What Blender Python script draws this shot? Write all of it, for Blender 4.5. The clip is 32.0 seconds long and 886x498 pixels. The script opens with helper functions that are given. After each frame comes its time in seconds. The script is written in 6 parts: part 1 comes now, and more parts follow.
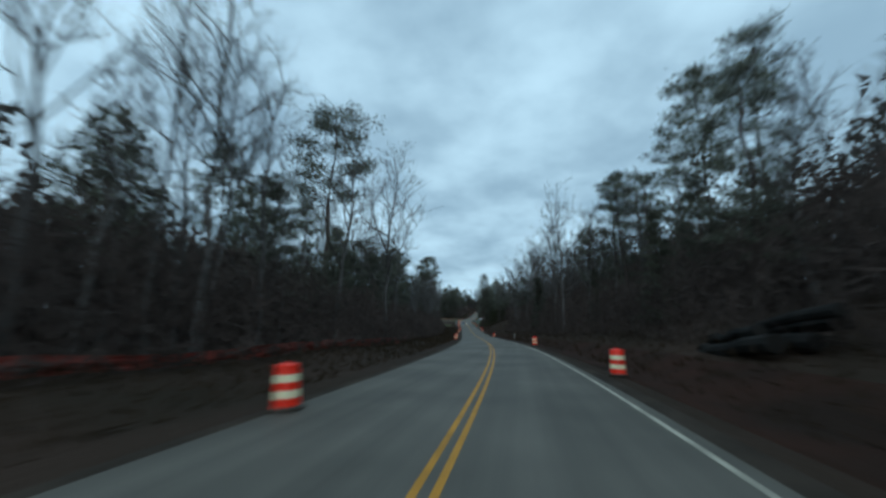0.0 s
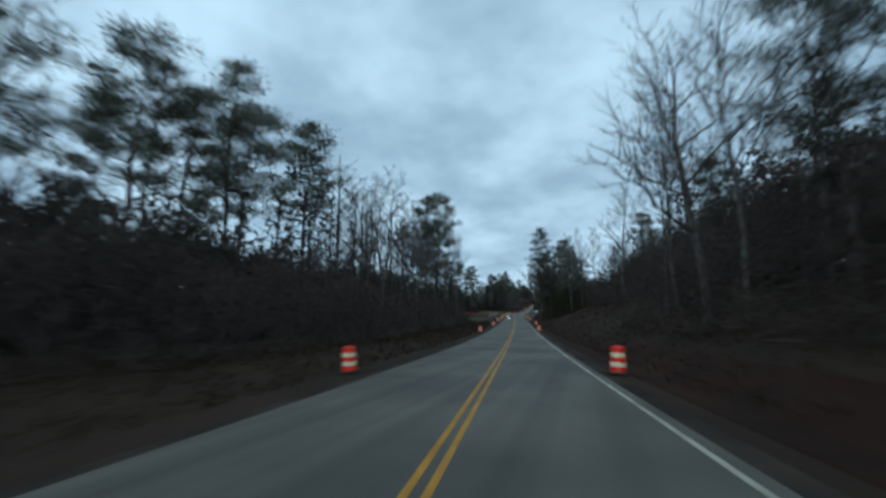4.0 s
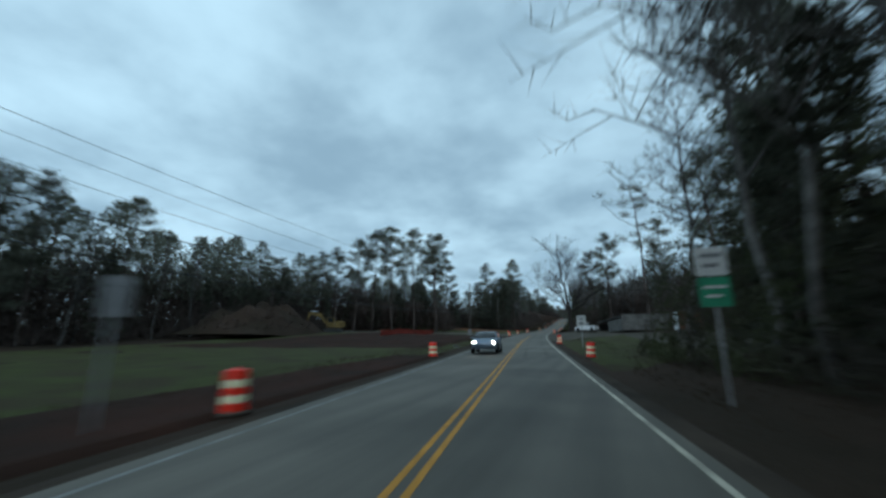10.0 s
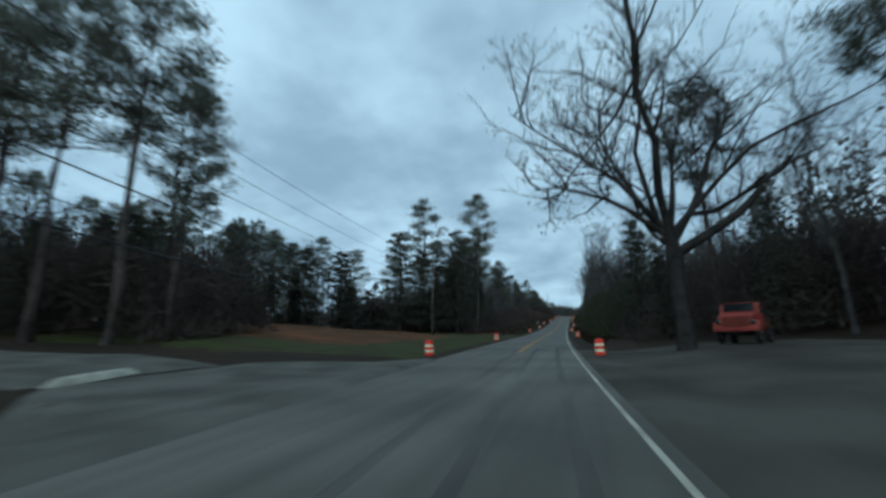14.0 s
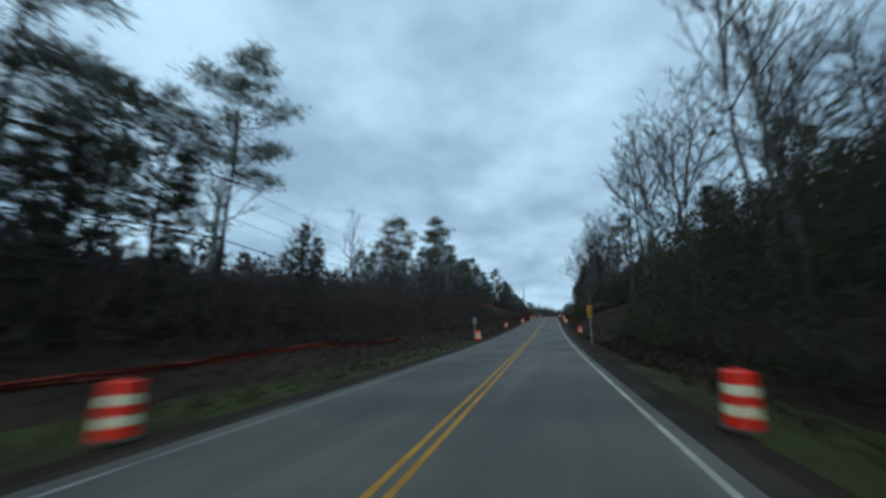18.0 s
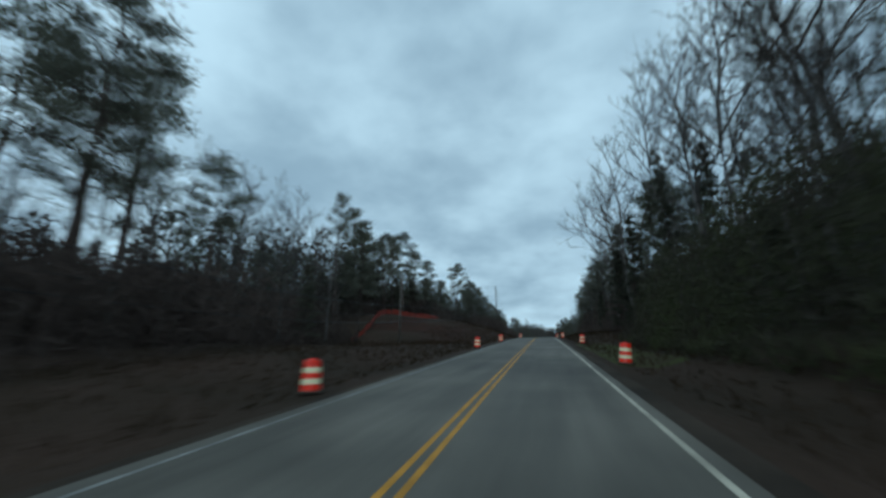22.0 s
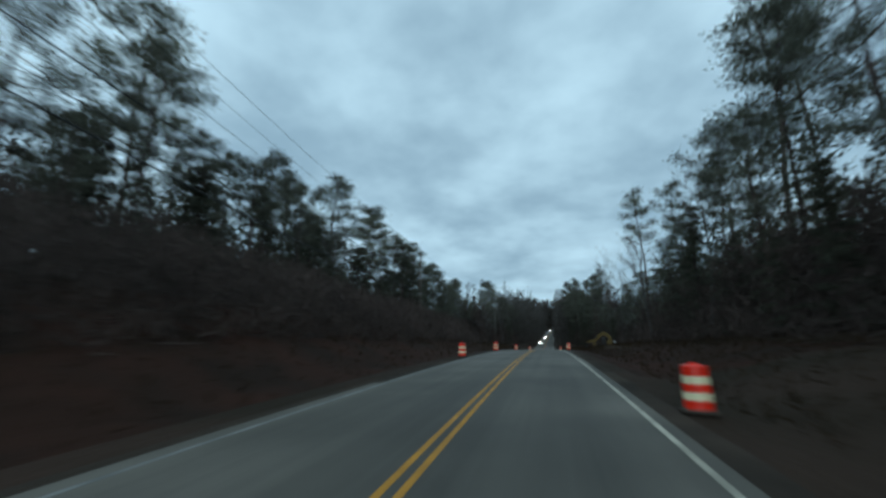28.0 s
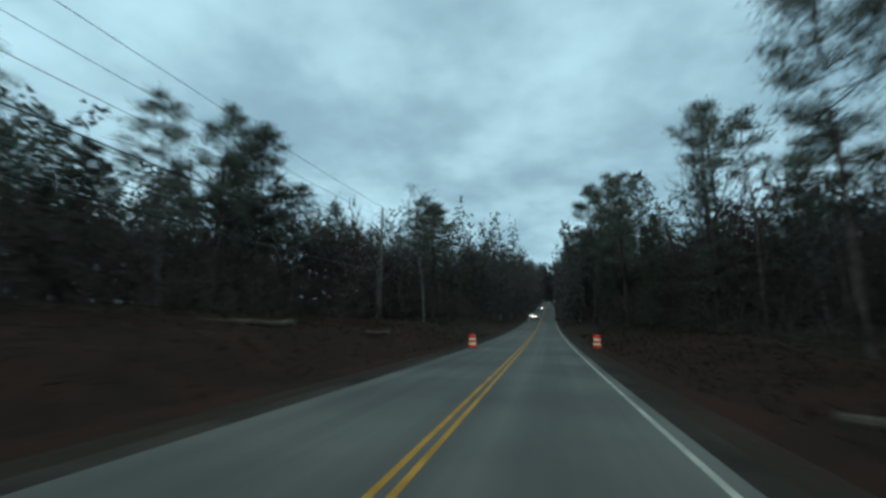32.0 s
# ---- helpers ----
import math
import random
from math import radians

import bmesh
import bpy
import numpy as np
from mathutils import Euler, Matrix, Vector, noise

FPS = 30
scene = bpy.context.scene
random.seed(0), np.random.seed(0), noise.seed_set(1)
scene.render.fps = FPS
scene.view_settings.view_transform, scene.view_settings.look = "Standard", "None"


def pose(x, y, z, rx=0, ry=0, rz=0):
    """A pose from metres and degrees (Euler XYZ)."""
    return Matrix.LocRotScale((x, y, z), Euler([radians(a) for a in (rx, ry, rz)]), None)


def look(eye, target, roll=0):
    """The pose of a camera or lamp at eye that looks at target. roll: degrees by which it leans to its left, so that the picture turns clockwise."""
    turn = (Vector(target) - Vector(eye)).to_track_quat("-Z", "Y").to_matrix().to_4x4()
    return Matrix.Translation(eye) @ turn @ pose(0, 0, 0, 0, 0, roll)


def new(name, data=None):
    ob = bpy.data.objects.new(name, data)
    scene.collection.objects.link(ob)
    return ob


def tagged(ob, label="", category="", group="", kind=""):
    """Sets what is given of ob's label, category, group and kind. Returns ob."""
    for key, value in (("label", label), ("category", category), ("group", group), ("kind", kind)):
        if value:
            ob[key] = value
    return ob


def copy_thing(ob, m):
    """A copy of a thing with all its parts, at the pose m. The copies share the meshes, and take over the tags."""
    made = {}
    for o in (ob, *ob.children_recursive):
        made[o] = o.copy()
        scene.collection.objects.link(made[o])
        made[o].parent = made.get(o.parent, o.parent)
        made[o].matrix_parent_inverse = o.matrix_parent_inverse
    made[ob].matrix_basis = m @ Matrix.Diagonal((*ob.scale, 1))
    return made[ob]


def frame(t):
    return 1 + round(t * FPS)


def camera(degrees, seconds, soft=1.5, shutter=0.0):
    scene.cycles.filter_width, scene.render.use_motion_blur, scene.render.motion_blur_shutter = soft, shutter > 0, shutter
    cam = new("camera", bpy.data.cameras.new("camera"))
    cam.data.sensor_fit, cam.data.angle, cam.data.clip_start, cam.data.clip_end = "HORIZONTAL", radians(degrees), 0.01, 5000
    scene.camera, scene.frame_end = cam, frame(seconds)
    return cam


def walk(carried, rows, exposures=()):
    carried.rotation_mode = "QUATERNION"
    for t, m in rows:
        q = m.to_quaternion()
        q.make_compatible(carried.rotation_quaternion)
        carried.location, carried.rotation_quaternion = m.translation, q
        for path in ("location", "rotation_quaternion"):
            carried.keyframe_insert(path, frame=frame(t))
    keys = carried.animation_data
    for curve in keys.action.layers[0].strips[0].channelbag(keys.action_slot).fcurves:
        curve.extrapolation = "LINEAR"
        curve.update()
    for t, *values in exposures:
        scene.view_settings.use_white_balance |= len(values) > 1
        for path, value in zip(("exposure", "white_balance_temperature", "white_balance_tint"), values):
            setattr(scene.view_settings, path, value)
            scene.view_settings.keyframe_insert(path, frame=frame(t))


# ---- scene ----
import itertools

# ---------------------------------------------------------------- camera
cam = camera(94.1, 32.0, soft=2.8, shutter=0.6)
ROWS = [
    (0, 0.97, -0.0, 1.6, 10.5, 10.92, 0),
    (1, 0.39, 22.49, 1.6, 13.65, 10.54, 0),
    (2, -1.29, 44.76, 1.49, 16.15, 10.2, 0),
    (3, -3.77, 66.88, 1.33, 17.84, 10.45, 0),
    (4, -6.64, 88.97, 1.21, 18.31, 10.51, 0),
    (5, -9.65, 110.98, 1.25, 18.47, 11.02, 0),
    (6, -12.68, 132.92, 1.5, 18.47, 11.94, 0),
    (7, -15.68, 154.86, 2.0, 18.43, 12.42, 0),
    (8, -18.73, 177.0, 2.73, 18.42, 13.0, 0),
    (9, -21.79, 198.81, 3.57, 18.97, 13.16, 0),
    (10, -25.0, 220.42, 4.4, 20.64, 13.37, 0),
    (11, -28.33, 242.41, 5.27, 22.2, 13.31, 0),
    (12, -31.61, 264.33, 6.21, 21.76, 13.48, 0),
    (13, -34.49, 286.6, 7.22, 20.36, 13.38, 0),
    (14, -36.92, 309.21, 8.29, 19.4, 13.43, 0),
    (15, -39.08, 331.89, 9.39, 18.29, 13.37, 0),
    (16, -40.77, 354.84, 10.49, 17.25, 13.3, 0),
    (17, -42.16, 378.04, 11.61, 16.83, 13.49, 0),
    (18, -43.45, 401.34, 12.87, 16.68, 14.02, 0),
    (19, -44.64, 424.42, 14.36, 16.17, 14.68, 0),
    (20, -45.6, 447.6, 16.14, 15.57, 15.18, 0),
    (21, -46.38, 469.72, 18.16, 15.38, 16.49, 0),
    (22, -47.06, 491.42, 20.33, 15.33, 16.61, 0),
    (23, -47.71, 513.15, 22.51, 15.18, 16.39, 0),
    (24, -48.36, 534.9, 24.62, 15.22, 15.85, 0),
    (25, -49.03, 556.97, 26.7, 15.5, 16.4, 0),
    (26, -49.67, 579.25, 28.67, 15.08, 15.25, 0),
    (27, -50.21, 601.73, 30.34, 14.79, 14.2, 0),
    (28, -50.64, 624.31, 31.55, 14.49, 13.03, 0),
    (29, -50.94, 646.78, 32.26, 14.15, 11.91, 0),
    (30, -51.16, 669.27, 32.52, 14.0, 10.92, 0),
    (31, -51.37, 691.41, 32.4, 14.07, 9.99, 0),
    (32, -51.6, 713.65, 32.04, 14.25, 9.5, 0),
]
walk(cam, [(t, pose(x, y, z, 90 + pitch, roll, yaw)) for t, x, y, z, yaw, pitch, roll in ROWS],
     ((0, 0.0, 6500, 10), (5, 0.0, 6500, 13), (9, -0.03, 6500, 10), (11.5, -0.14, 6400, 9), (13, -0.16, 6350, 8), (14, -0.1, 6350, 9), (17, 0.0, 6400, 13), (20, -0.08, 6450, 13), (22, -0.11, 6600, 10), (25, -0.02, 6550, 12), (28, -0.08, 6600, 9), (31, -0.14, 6600, 4), (32, -0.08, 6600, 2)))

# ---------------------------------------------------------------- sky and light
SKY_HIGH, SKY_LOW = (0.60, 0.895, 1.08), (0.305, 0.49, 0.635)
world = bpy.data.worlds.new("dusk_overcast")
scene.world = world
world.use_nodes = True
wt = world.node_tree
wt.nodes.clear()


def wnode(kind, **kw):
    nd = wt.nodes.new(kind)
    for k, v in kw.items():
        nd.inputs[k].default_value = v
    return nd


w_out = wnode("ShaderNodeOutputWorld")
w_bg = wnode("ShaderNodeBackground")
w_sky = wt.nodes.new("ShaderNodeTexSky")
w_sky.sky_type, w_sky.sun_disc = "NISHITA", False
w_sky.sun_elevation, w_sky.sun_rotation = radians(27), radians(180)
w_dim = wt.nodes.new("ShaderNodeVectorMath")
w_dim.operation = "SCALE"
w_dim.inputs["Scale"].default_value = 0.05
wt.links.new(w_sky.outputs[0], w_dim.inputs[0])
w_geo = wt.nodes.new("ShaderNodeTexCoord")
w_sep = wt.nodes.new("ShaderNodeSeparateXYZ")
wt.links.new(w_geo.outputs["Generated"], w_sep.inputs[0])


def wmath(op, a, b):
    nd = wt.nodes.new("ShaderNodeMath")
    nd.operation = op
    for i, v in enumerate((a, b)):
        if isinstance(v, (int, float)):
            nd.inputs[i].default_value = v
        else:
            wt.links.new(v, nd.inputs[i])
    return nd.outputs[0]


up = wmath("ADD", wmath("MAXIMUM", w_sep.outputs[2], 0.0), 0.22)
w_comb = wt.nodes.new("ShaderNodeCombineXYZ")
wt.links.new(wmath("DIVIDE", w_sep.outputs[0], up), w_comb.inputs[0])
wt.links.new(wmath("DIVIDE", w_sep.outputs[1], up), w_comb.inputs[1])
clouds = []
for scale, detail, rough in ((1.25, 4.0, 0.52), (3.4, 5.0, 0.55)):
    nz = wnode("ShaderNodeTexNoise", Scale=scale, Detail=detail, Roughness=rough)
    nz.inputs["Distortion"].default_value = 0.12
    wt.links.new(w_comb.outputs[0], nz.inputs["Vector"])
    clouds.append(nz.outputs["Fac"])
cloud = wmath("ADD", wmath("MULTIPLY", clouds[0], 0.74), wmath("MULTIPLY", clouds[1], 0.26))
w_ramp = wt.nodes.new("ShaderNodeValToRGB")
w_ramp.color_ramp.interpolation = "EASE"
w_ramp.color_ramp.elements[0].position, w_ramp.color_ramp.elements[0].color = 0.36, (*SKY_LOW, 1)
w_ramp.color_ramp.elements[1].position, w_ramp.color_ramp.elements[1].color = 0.66, (*SKY_HIGH, 1)
wt.links.new(cloud, w_ramp.inputs[0])
w_mix = wt.nodes.new("ShaderNodeMix")
w_mix.data_type = "RGBA"
w_mix.inputs[0].default_value = 0.9
wt.links.new(w_dim.outputs[0], w_mix.inputs[6])
wt.links.new(w_ramp.outputs[0], w_mix.inputs[7])
# the cloud behind the camera is brightened to light drums and faces turned there
glow = wmath("ADD", wmath("MULTIPLY", w_sep.outputs[1], -0.16), 1.14)
wt.links.new(w_mix.outputs[2], w_bg.inputs[0])
wt.links.new(glow, w_bg.inputs[1])
wt.links.new(w_bg.outputs[0], w_out.inputs[0])

sun = new("sun", bpy.data.lights.new("sun", "SUN"))
sun.data.energy, sun.data.angle, sun.data.color = 0.3, radians(40), (1.0, 0.96, 0.92)
sun.matrix_world = look((0, -60, 30), (0, 0, 0))

# ---------------------------------------------------------------- materials


def material(name, base, rough=0.8, metal=0.0, vary=0.35, scale=2.0, fine=30.0, bump=0.3, random_tint=0.0, second=None, emit=None, leaf=0.0, spec=None, bump_far=0.02, worn=0.0, streak=0.0):
    m = bpy.data.materials.new(name)
    m.use_nodes = True
    nt = m.node_tree
    bs = nt.nodes["Principled BSDF"]
    bs.inputs["Roughness"].default_value = rough
    bs.inputs["Metallic"].default_value = metal
    bs.inputs["Specular IOR Level"].default_value = spec if spec is not None else (0.08 if rough >= 0.85 or leaf else 0.3)
    tc = nt.nodes.new("ShaderNodeTexCoord")
    big = nt.nodes.new("ShaderNodeTexNoise")
    big.inputs["Scale"].default_value, big.inputs["Detail"].default_value = scale, 4
    small = nt.nodes.new("ShaderNodeTexNoise")
    small.inputs["Scale"].default_value, small.inputs["Detail"].default_value = fine, 3
    for nd in (big, small):
        nt.links.new(tc.outputs["Object"], nd.inputs["Vector"])
    mix = nt.nodes.new("ShaderNodeMix")
    mix.data_type = "RGBA"
    lo = second if second else tuple(c * (1 - vary) for c in base)
    mix.inputs[6].default_value = (*lo, 1)
    mix.inputs[7].default_value = (*[min(1, c * (1 + vary * (0 if second else 0.6))) for c in base], 1)
    ramp = nt.nodes.new("ShaderNodeMapRange")
    ramp.inputs[1].default_value, ramp.inputs[2].default_value = 0.35, 0.65
    nt.links.new(big.outputs["Fac"], ramp.inputs[0])
    nt.links.new(ramp.outputs[0], mix.inputs[0])
    grain = nt.nodes.new("ShaderNodeMix")
    grain.data_type, grain.blend_type = "RGBA", "MULTIPLY"
    grain.inputs[0].default_value = 1.0
    gr = nt.nodes.new("ShaderNodeMapRange")
    gr.inputs[3].default_value, gr.inputs[4].default_value = 1 - vary * 0.7, 1 + vary * 0.7
    nt.links.new(small.outputs["Fac"], gr.inputs[0])
    nt.links.new(mix.outputs[2], grain.inputs[6])
    nt.links.new(gr.outputs[0], grain.inputs[7])
    col = grain.outputs[2]
    if random_tint:
        oi = nt.nodes.new("ShaderNodeObjectInfo")
        rt = nt.nodes.new("ShaderNodeMapRange")
        rt.inputs[3].default_value, rt.inputs[4].default_value = 1 - random_tint, 1 + random_tint
        nt.links.new(oi.outputs["Random"], rt.inputs[0])
        tint = nt.nodes.new("ShaderNodeMix")
        tint.data_type, tint.blend_type = "RGBA", "MULTIPLY"
        tint.inputs[0].default_value = 1.0
        nt.links.new(col, tint.inputs[6])
        nt.links.new(rt.outputs[0], tint.inputs[7])
        col = tint.outputs[2]
    if streak:
        # long streaks of wear that follow the traffic
        mp = nt.nodes.new("ShaderNodeMapping")
        mp.inputs["Scale"].default_value = (1.5, 0.02, 1.0)
        sn = nt.nodes.new("ShaderNodeTexNoise")
        sn.inputs["Scale"].default_value, sn.inputs["Detail"].default_value = 1.0, 5
        sr = nt.nodes.new("ShaderNodeMapRange")
        sr.inputs[1].default_value, sr.inputs[2].default_value = 0.3, 0.7
        sr.inputs[3].default_value, sr.inputs[4].default_value = 1 - streak, 1 + streak
        sm = nt.nodes.new("ShaderNodeMix")
        sm.data_type, sm.blend_type = "RGBA", "MULTIPLY"
        sm.inputs[0].default_value = 1.0
        nt.links.new(tc.outputs["Object"], mp.inputs[0])
        nt.links.new(mp.outputs[0], sn.inputs["Vector"])
        nt.links.new(sn.outputs["Fac"], sr.inputs[0])
        nt.links.new(col, sm.inputs[6])
        nt.links.new(sr.outputs[0], sm.inputs[7])
        col = sm.outputs[2]
    nt.links.new(col, bs.inputs["Base Color"])
    if bump:
        bp = nt.nodes.new("ShaderNodeBump")
        bp.inputs["Strength"].default_value, bp.inputs["Distance"].default_value = bump, bump_far
        nt.links.new(small.outputs["Fac"], bp.inputs["Height"])
        nt.links.new(bp.outputs[0], bs.inputs["Normal"])
    if worn:
        fade = nt.nodes.new("ShaderNodeMapRange")
        fade.inputs[1].default_value, fade.inputs[2].default_value, fade.inputs[4].default_value = 0.38, 0.68, worn
        nt.links.new(big.outputs["Fac"], fade.inputs[0])
        nt.links.new(fade.outputs[0], bs.inputs["Alpha"])
    if leaf:
        thin = nt.nodes.new("ShaderNodeBsdfTranslucent")
        both = nt.nodes.new("ShaderNodeMixShader")
        both.inputs[0].default_value = leaf
        nt.links.new(col, thin.inputs[0])
        nt.links.new(bs.outputs[0], both.inputs[1])
        nt.links.new(thin.outputs[0], both.inputs[2])
        nt.links.new(both.outputs[0], nt.nodes["Material Output"].inputs[0])
    if emit:
        bs.inputs["Emission Color"].default_value = (*emit[0], 1)
        bs.inputs["Emission Strength"].default_value = emit[1]
    return m


M = {
    "asphalt": material("asphalt", (0.118, 0.105, 0.086), 0.72, spec=0.22, streak=0.22, vary=0.3, scale=0.22, fine=60, bump=0.25, bump_far=0.01),
    "old_asphalt": material("old_asphalt", (0.112, 0.102, 0.086), 0.85, vary=0.3, scale=0.5, fine=40, bump=0.3),
    "tyre_mark": material("tyre_mark", (0.06, 0.058, 0.057), 0.7, vary=0.2, scale=0.12, fine=25, worn=0.28),
    "yellow_paint": material("yellow_paint", (0.50, 0.22, 0.02), 0.7, vary=0.3, scale=3, fine=40),
    "white_paint": material("white_paint", (0.46, 0.42, 0.33), 0.7, vary=0.4, scale=1.3, fine=40),
    "faded_paint": material("faded_paint", (0.22, 0.22, 0.205), 0.8, vary=0.4, scale=2, fine=30),
    "soil": material("soil", (0.047, 0.029, 0.021), 0.95, vary=0.5, scale=0.16, fine=6, bump=0.8, second=(0.029, 0.021, 0.014), bump_far=0.08),
    "gravel": material("gravel", (0.098, 0.087, 0.071), 0.95, vary=0.4, scale=0.3, fine=18, bump=0.7, second=(0.056, 0.048, 0.038), bump_far=0.04),
    "shoulder": material("shoulder", (0.06, 0.045, 0.034), 0.95, vary=0.4, scale=0.5, fine=16, bump=0.7, second=(0.028, 0.022, 0.017), bump_far=0.04),
    "red_clay": material("red_clay", (0.042, 0.0175, 0.0115), 0.95, vary=0.4, scale=0.4, fine=8, bump=0.8, second=(0.023, 0.0135, 0.0095), bump_far=0.06),
    "orange_clay": material("orange_clay", (0.15, 0.062, 0.03), 0.95, vary=0.4, scale=0.3, fine=8, bump=0.8, second=(0.075, 0.04, 0.022), bump_far=0.06),
    "water": material("water", (0.02, 0.018, 0.014), 0.05, vary=0.1, bump=0.0, spec=0.5),
    "grass": material("grass", (0.05, 0.058, 0.018), 0.9, vary=0.4, scale=0.5, fine=9, bump=0.5, second=(0.042, 0.034, 0.017)),
    "dry_grass": material("dry_grass", (0.064, 0.041, 0.026), 0.9, leaf=0.45, vary=0.4, scale=0.7, fine=9, bump=0.0, second=(0.028, 0.021, 0.012)),
    "pine_bark": material("pine_bark", (0.088, 0.068, 0.06), 0.95, vary=0.4, scale=1.5, fine=12, bump=0.8, random_tint=0.25, bump_far=0.04),
    "grey_bark": material("grey_bark", (0.118, 0.108, 0.1), 0.95, vary=0.4, scale=1.5, fine=12, bump=0.6, random_tint=0.3, bump_far=0.03),
    "oak_bark": material("oak_bark", (0.046, 0.041, 0.037), 0.95, vary=0.4, scale=1.5, fine=12, bump=0.6, bump_far=0.03),
    "dead_wood": material("dead_wood", (0.115, 0.102, 0.088), 0.9, vary=0.35, scale=1.2, fine=14, bump=0.5),
    # dark weathered wood, with the shade of the heap's hollows put into the colour
    "wet_log": material("wet_log", (0.022, 0.02, 0.018), 0.9, vary=0.5, scale=1.2, fine=10, bump=0.6),
    "needles": material("needles", (0.122, 0.124, 0.094), 0.75, leaf=0.52, vary=0.45, scale=0.6, fine=5, bump=0, random_tint=0.3),
    "cedar": material("cedar", (0.088, 0.09, 0.066), 0.8, leaf=0.45, vary=0.4, scale=0.6, fine=5, bump=0, random_tint=0.3),
    "brush": material("brush", (0.118, 0.088, 0.076), 0.9, leaf=0.45, vary=0.45, scale=0.25, fine=3, bump=0, second=(0.066, 0.051, 0.045)),
    "evergreen_brush": material("evergreen_brush", (0.074, 0.082, 0.04), 0.8, leaf=0.45, vary=0.45, scale=0.3, fine=3, bump=0, second=(0.065, 0.056, 0.046)),
    "far_leaf": material("far_leaf", (0.098, 0.092, 0.08), 0.9, leaf=0.45, vary=0.4, scale=0.08, fine=1.0, bump=0, second=(0.105, 0.088, 0.08)),
    "drum_orange": material("drum_orange", (1.0, 0.028, 0.006), 0.35, vary=0.12, scale=3, fine=30, bump=0.05, spec=0.5, random_tint=0.08),
    "drum_white": material("drum_white", (1.0, 0.84, 0.54), 0.3, vary=0.12, scale=3, fine=30, bump=0.05, spec=0.5),
    "rubber": material("rubber", (0.022, 0.022, 0.023), 0.8, vary=0.3, scale=4, fine=40),
    "dusty_rubber": material("dusty_rubber", (0.085, 0.068, 0.055), 0.9, vary=0.4, scale=6, fine=40),
    "rust": material("rust", (0.12, 0.06, 0.035), 0.9, vary=0.5, scale=1.2, fine=14, bump=0.3, second=(0.06, 0.038, 0.028)),
    "galvanised": material("galvanised", (0.32, 0.33, 0.34), 0.5, metal=0.7, vary=0.2, scale=5, fine=40, bump=0.1),
    "sign_back": material("sign_back", (0.2, 0.205, 0.21), 0.5, metal=0.4, vary=0.15, scale=4, fine=30, bump=0.05),
    "sign_white": material("sign_white", (0.52, 0.52, 0.5), 0.5, vary=0.12, scale=3, fine=30, bump=0.03),
    "sign_green": material("sign_green", (0.02, 0.22, 0.12), 0.5, vary=0.15, scale=3, fine=30, bump=0.03),
    "sign_yellow": material("sign_yellow", (0.85, 0.42, 0.02), 0.45, vary=0.12, scale=3, fine=30, bump=0.03),
    "sign_black": material("sign_black", (0.02, 0.02, 0.02), 0.5, vary=0.2, scale=3, fine=30, bump=0.03),
    "pole_wood": material("pole_wood", (0.13, 0.115, 0.10), 0.9, vary=0.35, scale=2, fine=25, bump=0.4),
    "wire": material("wire", (0.03, 0.03, 0.032), 0.6, vary=0.1, scale=1, fine=10, bump=0),
    "fence_orange": material("fence_orange", (0.36, 0.06, 0.04), 0.8, vary=0.3, scale=1.2, fine=14, bump=0.3),
    "concrete": material("concrete", (0.15, 0.145, 0.137), 0.9, vary=0.3, scale=0.8, fine=20, bump=0.4),
    "tin": material("tin", (0.14, 0.14, 0.14), 0.55, metal=0.5, vary=0.3, scale=0.8, fine=18, bump=0.15),
    "dark_wall": material("dark_wall", (0.034, 0.031, 0.029), 0.9, vary=0.3, scale=1, fine=12),
    "white_metal": material("white_metal", (0.72, 0.73, 0.74), 0.3, vary=0.08, scale=2, fine=20, bump=0.02, spec=0.5),
    "car_silver": material("car_silver", (0.17, 0.22, 0.28), 0.3, metal=0.4, vary=0.08, scale=2, fine=20, bump=0.02, spec=0.5),
    "car_dark": material("car_dark", (0.05, 0.052, 0.058), 0.3, metal=0.3, vary=0.1, scale=2, fine=20, bump=0.02, spec=0.5),
    "car_red": material("car_red", (0.34, 0.05, 0.035), 0.5, vary=0.2, scale=2, fine=20, bump=0.05),
    "glass_dark": material("glass_dark", (0.015, 0.018, 0.02), 0.08, vary=0.1, scale=2, fine=10, bump=0, spec=0.6),
    "chrome": material("chrome", (0.55, 0.55, 0.56), 0.2, metal=1.0, vary=0.05, bump=0),
    "lamp_on": material("lamp_on", (0.9, 0.9, 0.85), 0.3, vary=0.02, bump=0, emit=((1.0, 0.93, 0.76), 60.0)),
    "tail_red": material("tail_red", (0.5, 0.02, 0.015), 0.3, vary=0.05, bump=0, spec=0.6),
    "machine_yellow": material("machine_yellow", (0.15, 0.098, 0.028), 0.55, vary=0.35, scale=1.5, fine=12, bump=0.1),
    "steel_dark": material("steel_dark", (0.05, 0.048, 0.045), 0.6, metal=0.5, vary=0.4, scale=2, fine=16, bump=0.2),
    "log_wood": material("log_wood", (0.10, 0.08, 0.062), 0.9, vary=0.35, scale=1.5, fine=14, bump=0.5),
}

